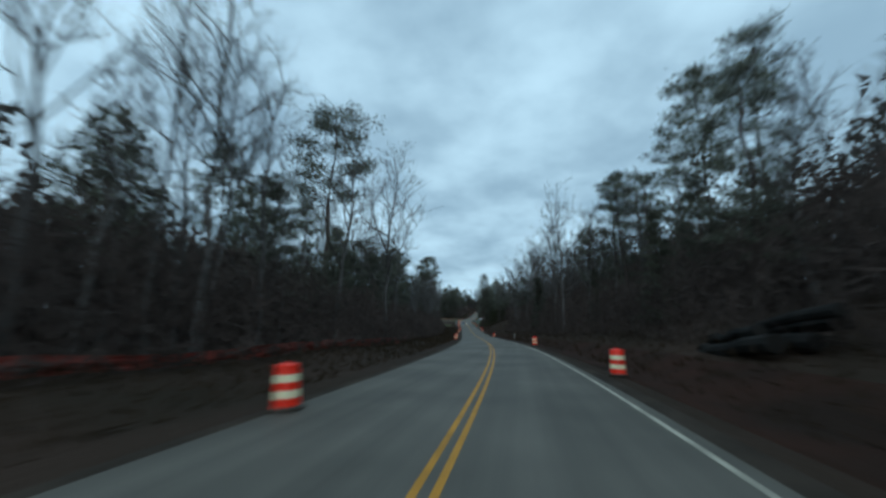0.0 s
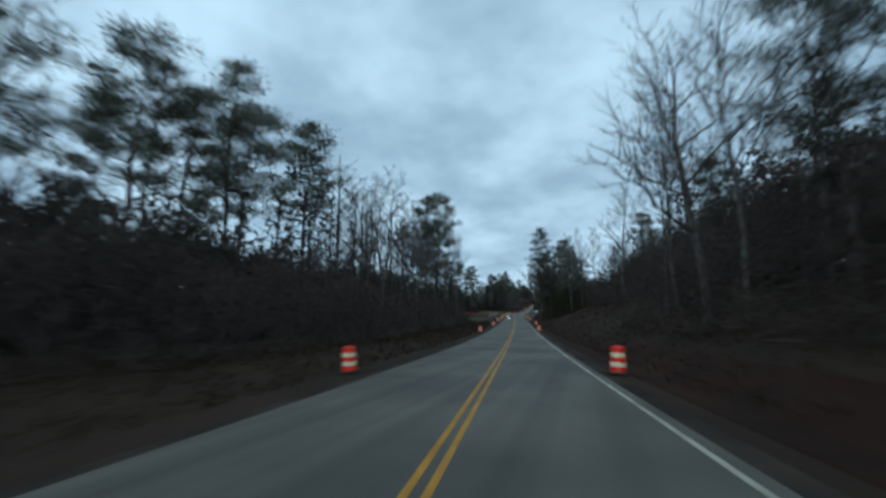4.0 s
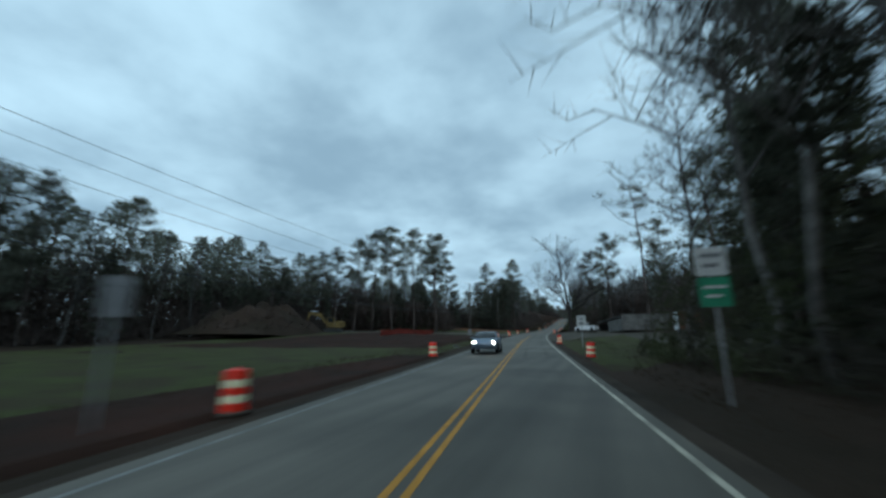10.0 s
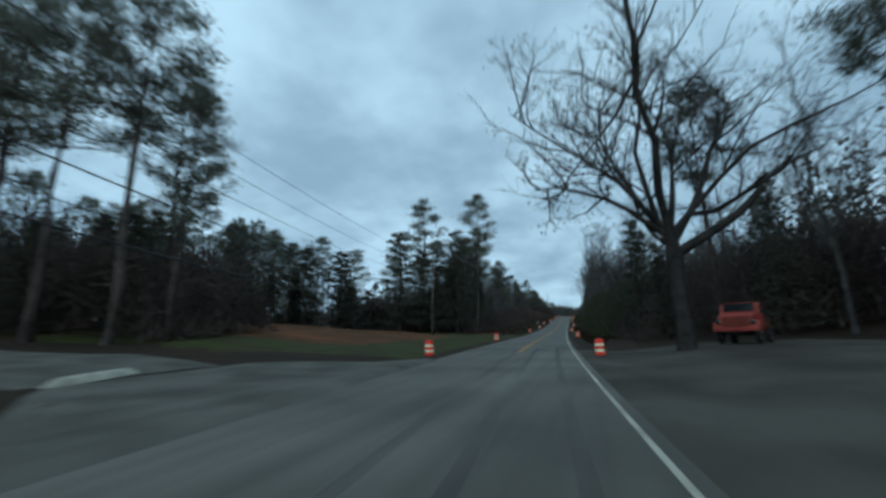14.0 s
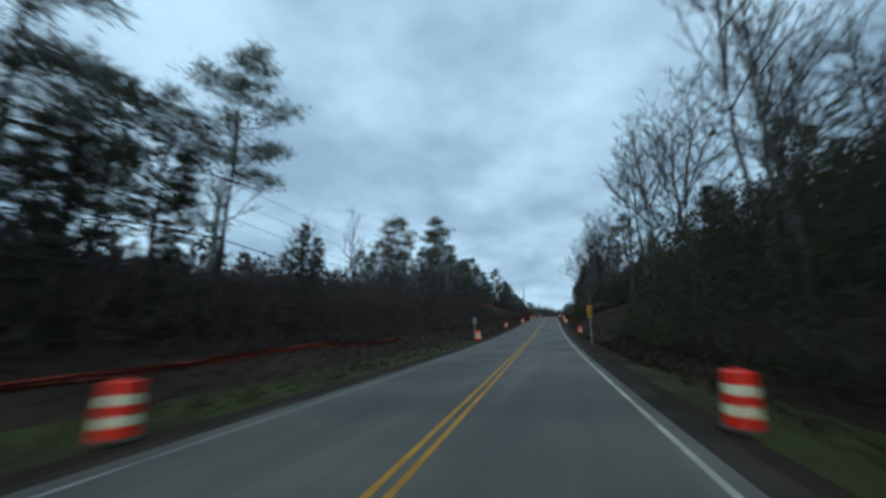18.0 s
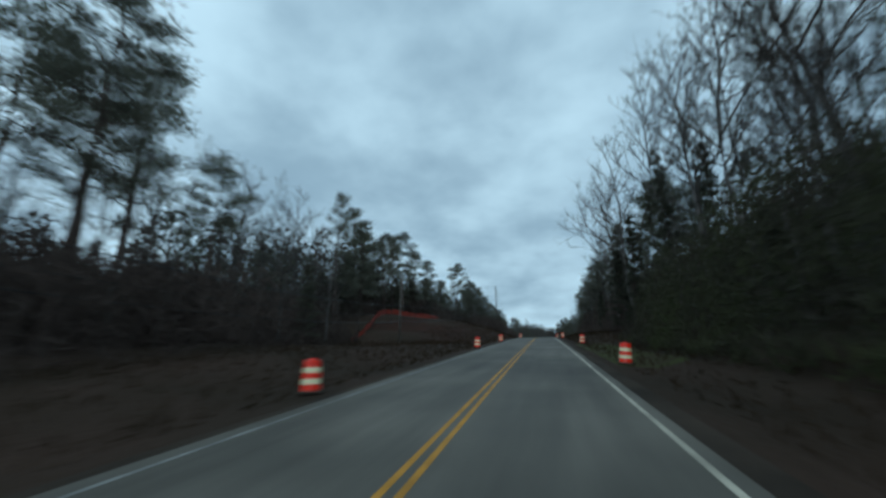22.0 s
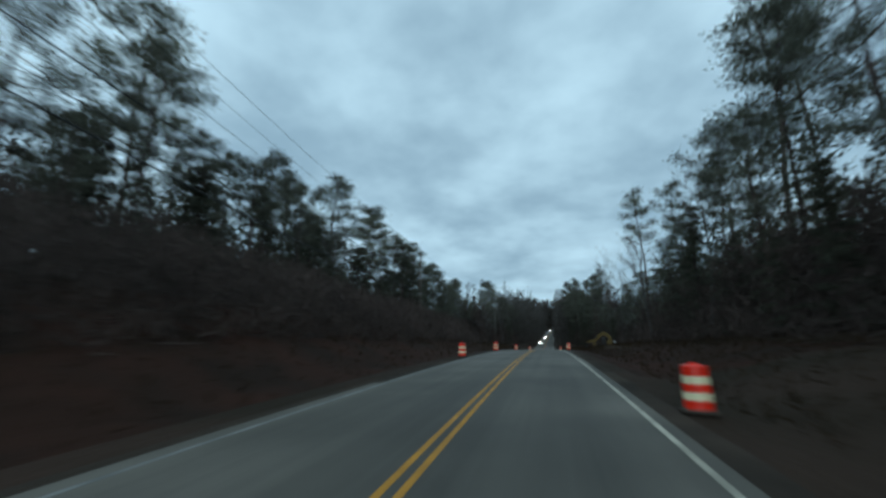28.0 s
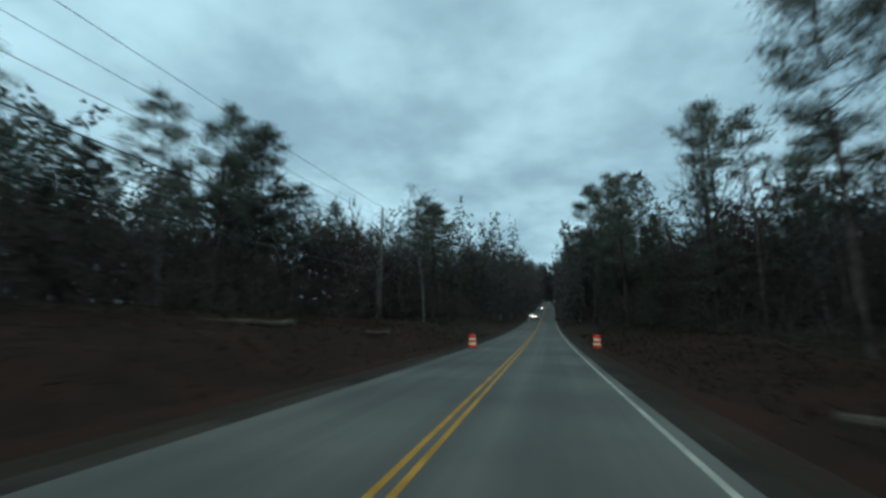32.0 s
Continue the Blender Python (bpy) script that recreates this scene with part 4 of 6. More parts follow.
# the oak by the yard
def spreading_oak(seed):
    """A short thick trunk that forks low into long crooked limbs; x to the right of the road, y along it."""
    rnd = random.Random(seed)
    wood, fine, leaf, tree = Soup(), Soup(), [], thing("oak_tree", "", "tree")
    trunk = [Vector((0, 0, -.2)), Vector((.05, 0, .6)), Vector((.0, .05, 2.9)), Vector((-.02, 0, 5.1)), Vector((-.05, 0, 6.3))]
    wood.add(*tube(trunk, [.66, .46, .4, .43, .32], 10))

    def branch(root, way, length, r, level, droop):
        pts, p, w = [root], root, way.normalized()
        n = 6 if level == 1 else 4 if level == 2 else 3
        for k in range(n):
            w = (w + Vector((rnd.gauss(0, .2), rnd.gauss(0, .2), rnd.gauss(.06, .16) - droop * (k / n)))).normalized()
            p = p + w * length / n
            pts.append(p)
        (wood if level < 3 else fine).add(*tube(pts, [r * (1 - .78 * k / n) for k in range(n + 1)], (7, 5, 3, 3)[level - 1]))
        if level == 4:
            return
        for k in range((10, 8, 7)[level - 1]):
            f = rnd.uniform(.25 if level == 1 else .15, 1.0) * n
            i = min(n - 1, int(f))
            at = pts[i].lerp(pts[i + 1], f - i)
            side = Vector((rnd.gauss(0, 1), rnd.gauss(0, 1), rnd.gauss(.3, .6))).normalized()
            along = (pts[i + 1] - pts[i]).normalized()
            branch(at, along * .7 + side * .85, length * rnd.uniform(.28, .5), max(.009, r * .38), level + 1, droop * .5)
        if level == 3:
            leaf.extend(pts[-1] + Vector((rnd.gauss(0, .2), rnd.gauss(0, .2), rnd.gauss(0, .15))) for _ in range(3))

    for az, el, length, thick, droop in ((186, 40, 8.2, .24, .34), (168, 58, 11.5, .22, .05), (205, 62, 12, .2, .0), (110, 82, 16.5, .34, .0), (70, 70, 15, .26, .0),
                                     (28, 52, 13.5, .26, .04), (2, 44, 12.5, .24, .08), (330, 58, 12.5, .2, .05), (265, 66, 13, .22, .02), (140, 42, 8, .17, .16)):
        a, e = radians(az), radians(el)
        branch(trunk[3 + (az % 2)].lerp(trunk[4], rnd.random()), Vector((math.cos(a) * math.cos(e), math.sin(a) * math.cos(e), math.sin(e))), length, thick * .8, 1, droop)
    stub = [Vector((.1, 0, 5.2)), Vector((1.8, .2, 6.2)), Vector((3.6, .5, 7.4)), Vector((5.0, .8, 8.8))]
    wood.add(*tube(stub, [.28, .25, .22, .18], 8))
    new("trunk", mesh_of("oak_trunk", wood.v, wood.f, "oak_bark", True)).parent = tree
    new("crown", mesh_of("oak_crown", fine.v, fine.f, "oak_bark", True)).parent = tree
    v, f = blades(np.random.default_rng(seed), np.array(leaf), .2, .11)
    tagged(new("dead_leaves", tri_mesh("oak_leaves", [(v, f, "brush")])), "clusters of dead brown leaves").parent = tree
    return tree


oak = spreading_oak(77)
oak.matrix_basis = place(336, 8.8, -0.1, 0)
tagged(oak, "huge leafless oak with long crooked limbs beside the yard", "tree")

# ---------------------------------------------------------------- undergrowth and far woods


def thicket(name, s0, s1, d0, d1, tall, per_m, size, mat, label, seed, slim=.22):
    rng = np.random.default_rng(seed)
    n = int((s1 - s0) * max(per_m, (15 if size > 1.3 else 8) * abs(d1 - d0)))
    s = rng.uniform(s0, s1, n)
    d = d0 + (d1 - d0) * rng.uniform(0, 1, n)
    lump = np.array([0.55 + 0.75 * (0.5 + 0.5 * noise.noise(Vector((a * .16, b * .2, seed)))) + 0.25 * noise.noise(Vector((a * .6, b * .6, seed + 5))) for a, b in zip(s, d)])
    ramp = np.clip(np.abs(d - d0) / 2.5, 0.12, 1)
    h = tall * lump * ramp * rng.uniform(0, 1, n) ** 0.75
    c = np.array([spot(float(a), float(b), float(z)) for a, b, z in zip(s, d, h)])
    v, f = blades(rng, c, size, size * slim, 0.9)
    return tagged(new(name, tri_mesh(name, [(v, f, mat)])), label, "undergrowth", kind="stuff")


BRUSH = "tangle of leafless brown brush at the edge of the woods"
GREEN = "dense dark evergreen shrubs and vines beside the road"
for k, (s0, s1, d0, d1, tall, per_m, mat) in enumerate((
        (-60, 62, -9.5, -20, 5.0, 130, "brush"), (62, 132, -9.5, -20, 5.0, 130, "brush"), (132, 200, -11, -24, 5.2, 150, "brush"),
        (203, 218, -14, -30, 5.0, 170, "brush"), (290, 348, 28, 42, 11, 150, "brush"), (196, 240, -45, -58, 6, 60, "brush"), (240, 318, -48, -60, 6, 60, "brush"), (336, 386, -44, -54, 7, 80, "evergreen_brush"),
        (386, 442, -13, -24, 5, 130, "brush"), (442, 520, -13, -26, 5.5, 150, "brush"), (520, 545, -20, -28, 3.6, 150, "brush"), (600, 622, -25, -36, 5, 110, "brush"),
        (615, 700, -9, -18, 3.6, 120, "brush"), (622, 700, -18, -32, 5, 120, "brush"), (700, 770, -17, -29, 5, 120, "brush"), (770, 960, -9, -22, 5, 60, "brush"),
        (-60, 50, 9.5, 20, 5, 130, "brush"), (50, 128, 9, 20, 5.2, 140, "brush"), (128, 202, 17, 28, 7.5, 130, "brush"),
        (203, 250, 7.6, 18, 6.5, 240, "evergreen_brush"), (203, 226, 9.5, 20, 9.5, 200, "evergreen_brush"), (250, 346, 25, 36, 7, 110, "brush"), (346, 372, 8.5, 20, 6, 150, "brush"),
        (362, 440, 6.8, 17, 7, 220, "evergreen_brush"), (440, 494, 17, 28, 4.2, 130, "brush"), (491, 530, 7.2, 18, 6.5, 260, "evergreen_brush"),
        (530, 580, 12, 25, 8, 150, "brush"), (580, 690, 11.5, 23, 7, 130, "brush"), (690, 770, 14, 26, 5, 120, "brush"),
        (770, 960, 8.5, 20, 5, 60, "brush"), (538, 600, -38, -48, 5, 110, "brush"))):
    thicket("undergrowth", s0, s1, d0, d1, tall, int(per_m * (1.4 if mat == "brush" else 2.4)), 1.1 if mat == "brush" else .48, mat, BRUSH if mat == "brush" else GREEN, 100 + k, .085 if mat == "brush" else .22)
for k, (s0, s1, d0, d1, tall) in enumerate(((-60, 200, -18, -32, 8), (200, 318, -54, -68, 11), (333, 386, -52, -64, 13), (334, 347, -24, -62, 7), (386, 545, -22, -38, 5.5), (316, 346, -62, -92, 14), (603, 770, -31, -46, 8), (755, 960, -17, -34, 12), (755, 960, 15, 32, 12),
                                            (-60, 130, 18, 32, 8), (128, 205, 25, 38, 10), (203, 250, 16, 30, 7), (248, 348, 33, 48, 9), (345, 440, 17, 34, 8), (440, 500, 19, 34, 5.5), (490, 690, 18, 34, 9), (690, 770, 22, 36, 8), (540, 603, -42, -54, 8))):
    thicket("undergrowth", s0, s1, d0, d1, tall, 130, 1.9, "brush", "dark brushwood deep among the trees", 300 + k, .12)
for k, (s0, s1, d0, d1) in enumerate(((-60, 205, -5.2, -11), (205, 320, -5.2, -9), (388, 545, -4.7, -13), (545, 770, -5.2, -20),
                                      (-60, 205, 5.3, 18), (205, 285, 5.2, 9), (355, 440, 5.2, 8), (440, 560, 4.7, 16), (560, 770, 5.3, 13))):
    low = s0 == 205
    thicket("dry_grass", s0, s1, d0, d1, .2 if low else .42, 40 if low else 30 if s0 == 545 else 75, .18 if low else .3, "dry_grass", "dry brown grass and weeds on the verge", 200 + k)

far_rng = np.random.default_rng(9)
for side, s0, s1, edge, top, gap in ((-1, -140, 200, 30, 13, 4.4), (-1, 190, 395, 66, 15, 4.4), (-1, 380, 560, 38, 11, 4.4), (-1, 560, 800, 46, 20, 4.4), (-1, 800, 1075, 8.5, 23, 3.6),
                                    (1, -140, 205, 31, 18, 4.4), (1, 200, 350, 48, 17, 4.4), (1, 350, 560, 33, 17, 4.4), (1, 560, 800, 36, 16, 4.4), (1, 800, 1075, 8, 23, 3.6)):
    soup_c, soup_t = [], Soup()
    for row in range(4):
        for s in np.arange(s0, s1, gap):
            a, d = float(s + far_rng.uniform(-2, 2)), side * (edge + row * 7 + far_rng.uniform(-3, 3))
            h = top * far_rng.uniform(.65, 1.15)
            base = spot(a, d)
            soup_t.add(*tube([base, base + Vector((0, 0, h * .9))], [.18, .05], 3))
            n = 140
            z = far_rng.uniform(.02, 1.0, n) ** 1.2
            r = (1.08 - z) ** .7 * 2.9 + .3
            ang = far_rng.uniform(0, 6.283, n)
            q = np.sqrt(far_rng.uniform(0, 1, n)) * r
            soup_c.append(np.stack([base.x + q * np.cos(ang), base.y + q * np.sin(ang), base.z + z * h], 1))
    v, f = blades(far_rng, np.concatenate(soup_c), 1.0, .55, .4)
    tagged(new("far_woods", tri_mesh("far_woods", [(*triangles(soup_t.v, soup_t.f), "far_leaf"), (v, f, "far_leaf")])), "deep mixed woods behind the roadside trees", "woods", kind="stuff")
# woods that close the road at both ends
for s0, side_from in ((1046, -60), (-150, -60)):
    cs = []
    for k in range(300):
        a, d, h = s0 + far_rng.uniform(-12, 12), far_rng.uniform(-45, 45), far_rng.uniform(20, 31)
        base = spot(a, d)
        z = far_rng.uniform(0.03, 1.0, 150)
        q, ang = (1.1 - z) * 4 * far_rng.uniform(0, 1, 150), far_rng.uniform(0, 6.283, 150)
        cs.append(np.stack([base.x + q * np.cos(ang), base.y + q * np.sin(ang), base.z + z * h], 1))
    v, f = blades(far_rng, np.concatenate(cs), 1.6, .8, .4)
    tagged(new("far_woods", tri_mesh("far_woods", [(v, f, "far_leaf")])), "distant woods where the road bends away", "woods", kind="stuff")

# ---------------------------------------------------------------- traffic drums


def traffic_drum():
    drum = thing("traffic_drum", "orange and white striped plastic traffic drum on a dusty rubber base", "traffic drum", "drums along the road")
    part("rubber_base", lathe([(.30, 0), (.335, .015), (.335, .06), (.29, .085), (.26, .09)], 18), "dusty_rubber", drum, "dusty rubber ballast ring", True)
    zs = [.08, .25, .40, .55, .70, .88]
    rs = [.252, .247, .240, .233, .226, .218]
    for i in range(5):
        m = "drum_orange" if i % 2 == 0 else "drum_white"
        r0, r1, z0, z1 = rs[i], rs[i + 1], zs[i], zs[i + 1]
        prof = [(r0 + .008, z0), (r0 + .003, z0 + .014), (r1 + .010, z1 - .014), (r1 + .007, z1)]
        if i == 4:
            prof += [(r1 - .015, z1 + .018), (r1 - .09, z1 + .026)]
        part("orange_band" if i % 2 == 0 else "white_band", lathe(prof, 20), m, drum, "", True)
    grip = box((.17, .05, .045), (0, 0, .922), .015)
    part("handle", grip, "drum_orange", drum)
    return drum


DRUMS = [(8.0, -3.6), (15.5, 4.5), (44.9, 4.7), (76.5, -4.8), (104.3, 4.2), (103.4, -4.9), (151.7, -4.8), (154.4, 3.9), (178.9, -4.4), (184.3, 4.7), (214.1, -4.9), (219.2, 4.5), (229.8, -4.6), (247.6, 4.7), (247.6, -4.6), (269.0, 4.3), (273.7, -4.8), (293.2, -4.6), (312.1, -4.4), (336.0, 4.6), (335.3, -4.8), (360.8, -4.6), (374.6, 4.9), (409.4, -4.7), (411.7, 4.5), (442.6, -4.6), (456.6, 5.3), (477.5, -5.7), (493.5, 4.8), (495.5, -4.2), (505.0, -4.7), (513.9, 4.9), (531.1, -4.2), (549.5, -4.0), (539.6, 5.3), (576.8, 4.9), (590.0, -3.7), (602.9, 4.5), (636.6, 4.4), (655.6, -4.0), (673.1, -3.8), (688.0, 4.4), (707.1, -4.1), (746.6, 4.9), (744.6, -3.2)]
drum_model = traffic_drum()
d_rnd = random.Random(3)
for k, (s, d) in enumerate(DRUMS):
    m = place(s, d, 0.015, d_rnd.uniform(0, 360), (1, 1, 1), (d_rnd.gauss(0, 2.2), d_rnd.gauss(0, 2.2)), ground=False)
    m.translation.z += over(s, d)
    if k == 0:
        drum_model.matrix_basis = m
    else:
        copy_thing(drum_model, m)

# ---------------------------------------------------------------- signs and posts


def panel(size, z, mat, parent, name="panel", label="", y=0.0, radius=0.04, thick=0.012):
    w, h = size
    bm = bmesh.new()
    pts = []
    for cx, cz, a0 in ((w / 2 - radius, h / 2 - radius, 0), (-w / 2 + radius, h / 2 - radius, 90), (-w / 2 + radius, -h / 2 + radius, 180), (w / 2 - radius, -h / 2 + radius, 270)):
        for a in (0, 45, 90):
            pts.append((cx + radius * math.cos(radians(a0 + a)), cz + radius * math.sin(radians(a0 + a))))
    front = [bm.verts.new((x, y - thick / 2, z + q)) for x, q in pts]
    back = [bm.verts.new((x, y + thick / 2, z + q)) for x, q in pts]
    bm.faces.new(front)
    bm.faces.new(back[::-1])
    for i in range(len(pts)):
        j = (i + 1) % len(pts)
        bm.faces.new((front[j], front[i], back[i], back[j]))
    bmesh.ops.recalc_face_normals(bm, faces=bm.faces)
    return part(name, bm, mat, parent, label)


def bars(parent, x0, x1, zs, tall, mat, y):
    for z, (a, b) in zip(zs, itertools.cycle(((0.0, 1.0), (0.1, 0.8), (0.05, 0.9)))):
        part("text_bar", box((abs(x1 - x0) * (b - a), .006, tall), (x0 + (x1 - x0) * (a + b) / 2, y, z)), mat, parent)


def post(parent, h, y=0.03):
    bm = box((.065, .012, h), (0, y, h / 2))
    box((.012, .035, h), (-.03, y + .015, h / 2), bm=bm)
    box((.012, .035, h), (.03, y + .015, h / 2), bm=bm)
    return part("post", bm, "galvanised", parent, "galvanised channel post")


green = thing("road_sign", "dark green guide sign with pale writing on steel posts", "road sign")
panel((1.02, 1.25), 2.95, "sign_green", green)
bars(green, -.38, .38, (3.3, 3.05, 2.8, 2.58), .07, "sign_white", -.014)
for x in (-.3, .3):
    part("post", box((.06, .05, 3.5), (x, .04, 1.75)), "galvanised", green)
green.matrix_basis = place(220, 5.3, 0, -4)


def object_marker(s, d, h):
    t = thing("object_marker", "yellow marker panel with black diagonal stripes on a steel post", "road sign", "object markers")
    panel((.36, .92), h, "sign_yellow", t, radius=.03)
    for k in range(5):
        bm = bmesh.new()
        z = h - .42 + k * .19
        lo, hi = -.165, .165
        q = [(lo, z - .02 + .12), (hi, z - .02 - .06 + .02), (hi, z + .05), (lo, z + .19)]
        q = [(x, min(h + .44, max(h - .44, zz))) for x, zz in q]
        f = [bm.verts.new((x, -.013, zz)) for x, zz in q]
        b = [bm.verts.new((x, -.007, zz)) for x, zz in q]
        bm.faces.new(f)
        bm.faces.new(b[::-1])
        for i in range(4):
            j = (i + 1) % 4
            bm.faces.new((f[j], f[i], b[i], b[j]))
        part("black_stripe", bm, "sign_black", t)
    post(t, h + .3)
    t.matrix_basis = place(s, d, 0, -3)
    return t


object_marker(225, 5.7, 2.75)
object_marker(439, 5.0, 2.45)
tall_sign = thing("road_sign", "white panel over a green panel on a post", "road sign")
panel((.68, .70), 3.35, "sign_white", tall_sign)
panel((.68, .72), 2.6, "sign_green", tall_sign)
bars(tall_sign, -.24, .24, (3.5, 3.25), .1, "sign_back", -.012)
bars(tall_sign, -.24, .24, (2.72, 2.5), .07, "sign_white", -.012)
post(tall_sign, 3.6)
tall_sign.matrix_basis = place(233, 5.8, 0, -5)
white_sign = thing("road_sign", "white rectangular road sign on a steel post in grass", "road sign")
panel((.80, .95), 2.45, "sign_white", white_sign)
bars(white_sign, -.28, .28, (2.72, 2.56), .09, "sign_back", -.012)
bars(white_sign, -.2, .2, (2.22,), .28, "sign_back", -.012)
post(white_sign, 2.85)
white_sign.matrix_basis = place(262, 5.9, 0, -6)
for s, d, h, w, tall in ((195, -6.1, 2.1, .75, .85), (211, -5.9, 2.1, .85, .85), (228, -5.9, 2.4, .6, .75), (446, -5.5, 1.9, .42, .62)):
    t = thing("road_sign", "grey back of a road sign facing the other way", "road sign", "sign backs")
    panel((w, tall), h, "sign_back", t, y=0.02, radius=.27 if w == .85 else .04)
    post(t, h + .3, -.02)
    part("bolt", rod((0, -.05, h + .18), (0, .02, h + .18), .014, sides=6), "steel_dark", t)
    part("bolt", rod((0, -.05, h - .18), (0, .02, h - .18), .014, sides=6), "steel_dark", t)
    t.matrix_basis = place(s, d, 0, 4)
marker = thing("marker_post", "thin pale marker post leaning at the roadside", "marker post")
part("blade", box((.11, .025, 1.15), (0, 0, .57), .01), "sign_white", marker)
part("reflector", box((.08, .008, .14), (0, -.018, 1.0)), "sign_yellow", marker)
marker.matrix_basis = place(81, 6.3, 0, 0, lean=(0, 7))
for s, d, h, w in ((61, 11.2, 1.1, .45), (85, 13.5, 1.0, .5)):
    t = thing("utility_pedestal", "pale plastic utility pedestal on the bank", "utility box", "utility pedestals")
    part("cabinet", box((w, w * .7, h), (0, 0, h / 2), .03), "concrete", t)
    part("cap", box((w + .06, w * .7 + .06, .1), (0, 0, h + .04), .03), "sign_back", t)
    t.matrix_basis = place(s, d, -0.05, 12)

# ---------------------------------------------------------------- utility poles and wires
POLES = ((233.5, -23.6, 12.4), (315, -13.4, 11.5), (372, -16, 11.2), (425, -18.5, 10.6), (486, -18.5, 10.8), (551, -18.5, 11.2), (621, -12.6, 14), (688, -17, 13), (753, -13.4, 11.1), (830, -15, 12))


def utility_pole(s, d, h):
    armed = s < 300
    t = thing("utility_pole", "weathered wooden utility pole with crossarms" if armed else "weathered wooden utility pole with stand-off insulators", "utility pole", "poles of the power line")
    part("shaft", rod((0, 0, -.3), (0, 0, h), .16, .11, 12), "pole_wood", t, "", True)
    knob = [(.03, .06), (.05, .1), (.035, .14), (.05, .18), (.02, .22)]
    if armed:
        for z in (h - .45, h - 1.75):
            arm = part("crossarm", box((2.4, .1, .12), (0, -.14, z), .01), "pole_wood", t)
            for x in (-1.1, 0, 1.1):
                part("insulator", lathe([(r, z + q) for r, q in knob], 8), "sign_back", arm).location.x = x
            for sg in (-1, 1):
                part("brace", rod((sg * .75, -.14, z - .05), (0, -.12, z - .6), .018, sides=6), "galvanised", t)
    else:
        part("insulator", lathe([(r, h + q - .06) for r, q in knob], 8), "sign_back", t)
        for drop in (1.2, 2.5):
            arm = part("bracket", rod((.1, 0, h - drop - .1), (.24, 0, h - drop - .06), .02, sides=6), "galvanised", t)
            part("insulator", lathe([(r, h - drop + q - .16) for r, q in knob], 8), "sign_back", arm).location.x = .24
        part("cable_clamp", box((.1, .09, .2), (.14, 0, h - 4.0), .01), "galvanised", t)
    t.matrix_basis = place(s, d, 0, 4)
    return t


for s, d, h in POLES:
    utility_pole(s, d, h)


def wire(a, b, sag, r=.012):
    pts = []
    for i in range(17):
        u = i / 16
        p = a.lerp(b, u)
        p.z -= sag * 4 * u * (1 - u)
        pts.append(p)
    v, f = tube(pts, [r] * 17, 4)
    return tagged(new("overhead_wire", mesh_of("overhead_wire", v, f, "wire")), "dark sagging overhead wire between poles", "wire", "wires of the power line")


for (s0, d0, h0), (s1, d1, h1) in zip(POLES, POLES[1:]):
    for x, drop, r in ((0, -.1, .018), (.24, 1.1, .014), (.24, 2.4, .016), (.15, 4.0, .036), (.15, 5.3, .018), (.15, 6.2, .034)):
        a = spot(s0, d0 + x, over(s0, d0) + h0 - drop, False)
        b = spot(s1, d1 + x, over(s1, d1) + h1 - drop, False)
        wire(a, b, 0.9 if drop < 1 else 1.3, r)
# the line that crosses the field
for x in (-1.1, 0, 1.1):
    wire(spot(233.5, -23.6 + x, 12.2, False), spot(170, -46 + x, 13.5), .8, .014)

# ---------------------------------------------------------------- orange fences


def fence(line, tall, label):
    """Plastic mesh fence along a line of (s, d), with stakes."""
    t = thing("safety_fence", label, "fence", "orange fences")
    net = bmesh.new()
    pts = []
    for (s0, d0), (s1, d1) in zip(line, line[1:]):
        n = max(1, int(math.hypot(s1 - s0, d1 - d0) / 1.6))
        pts += [(s0 + (s1 - s0) * i / n, d0 + (d1 - d0) * i / n) for i in range(n)]
    pts.append(line[-1])
    rnd = random.Random(len(pts))
    rows = 5
    prev = None
    for i, (s, d) in enumerate(pts):
        droop = rnd.uniform(.75, 1.0)
        col = []
        for k in range(rows + 1):
            col.append(net.verts.new(spot(s, d + rnd.gauss(0, .05), .05 + tall * droop * k / rows)))
        if prev:
            for k in range(rows):
                net.faces.new((prev[k], col[k], col[k + 1], prev[k + 1]))
        prev = col
        if i % 2 == 0:
            p = spot(s, d)
            part("stake", rod(p - Vector((0, 0, .2)), p + Vector((rnd.gauss(0, .05), rnd.gauss(0, .05), tall + .15)), .025, sides=5), "log_wood", t)
    bmesh.ops.solidify(net, geom=net.faces, thickness=0.012)
    part("net", net, "fence_orange", t)
    return t


FENCE = "sagging orange plastic safety fence on wooden stakes"
fence(((288, -23.6), (296, -23.6), (305, -23), (315, -22)), 1.1, FENCE)
fence(((-6, -10.5), (12, -11), (30, -10), (52, -10.2), (66, -10.5)), .6, FENCE)
fence(((402, -11.5), (410, -11), (418, -10.5), (440, -11)), .28, FENCE)
fence(((547.5, -22.5), (551, -24), (556, -28.5), (561, -31), (565, -30.4), (572, -32), (581, -34.5), (589, -35.6), (593, -31.5), (597, -26.8), (607, -27)), 1.25, FENCE)

# ---------------------------------------------------------------- yard: shed, wall, pickup, red trailer


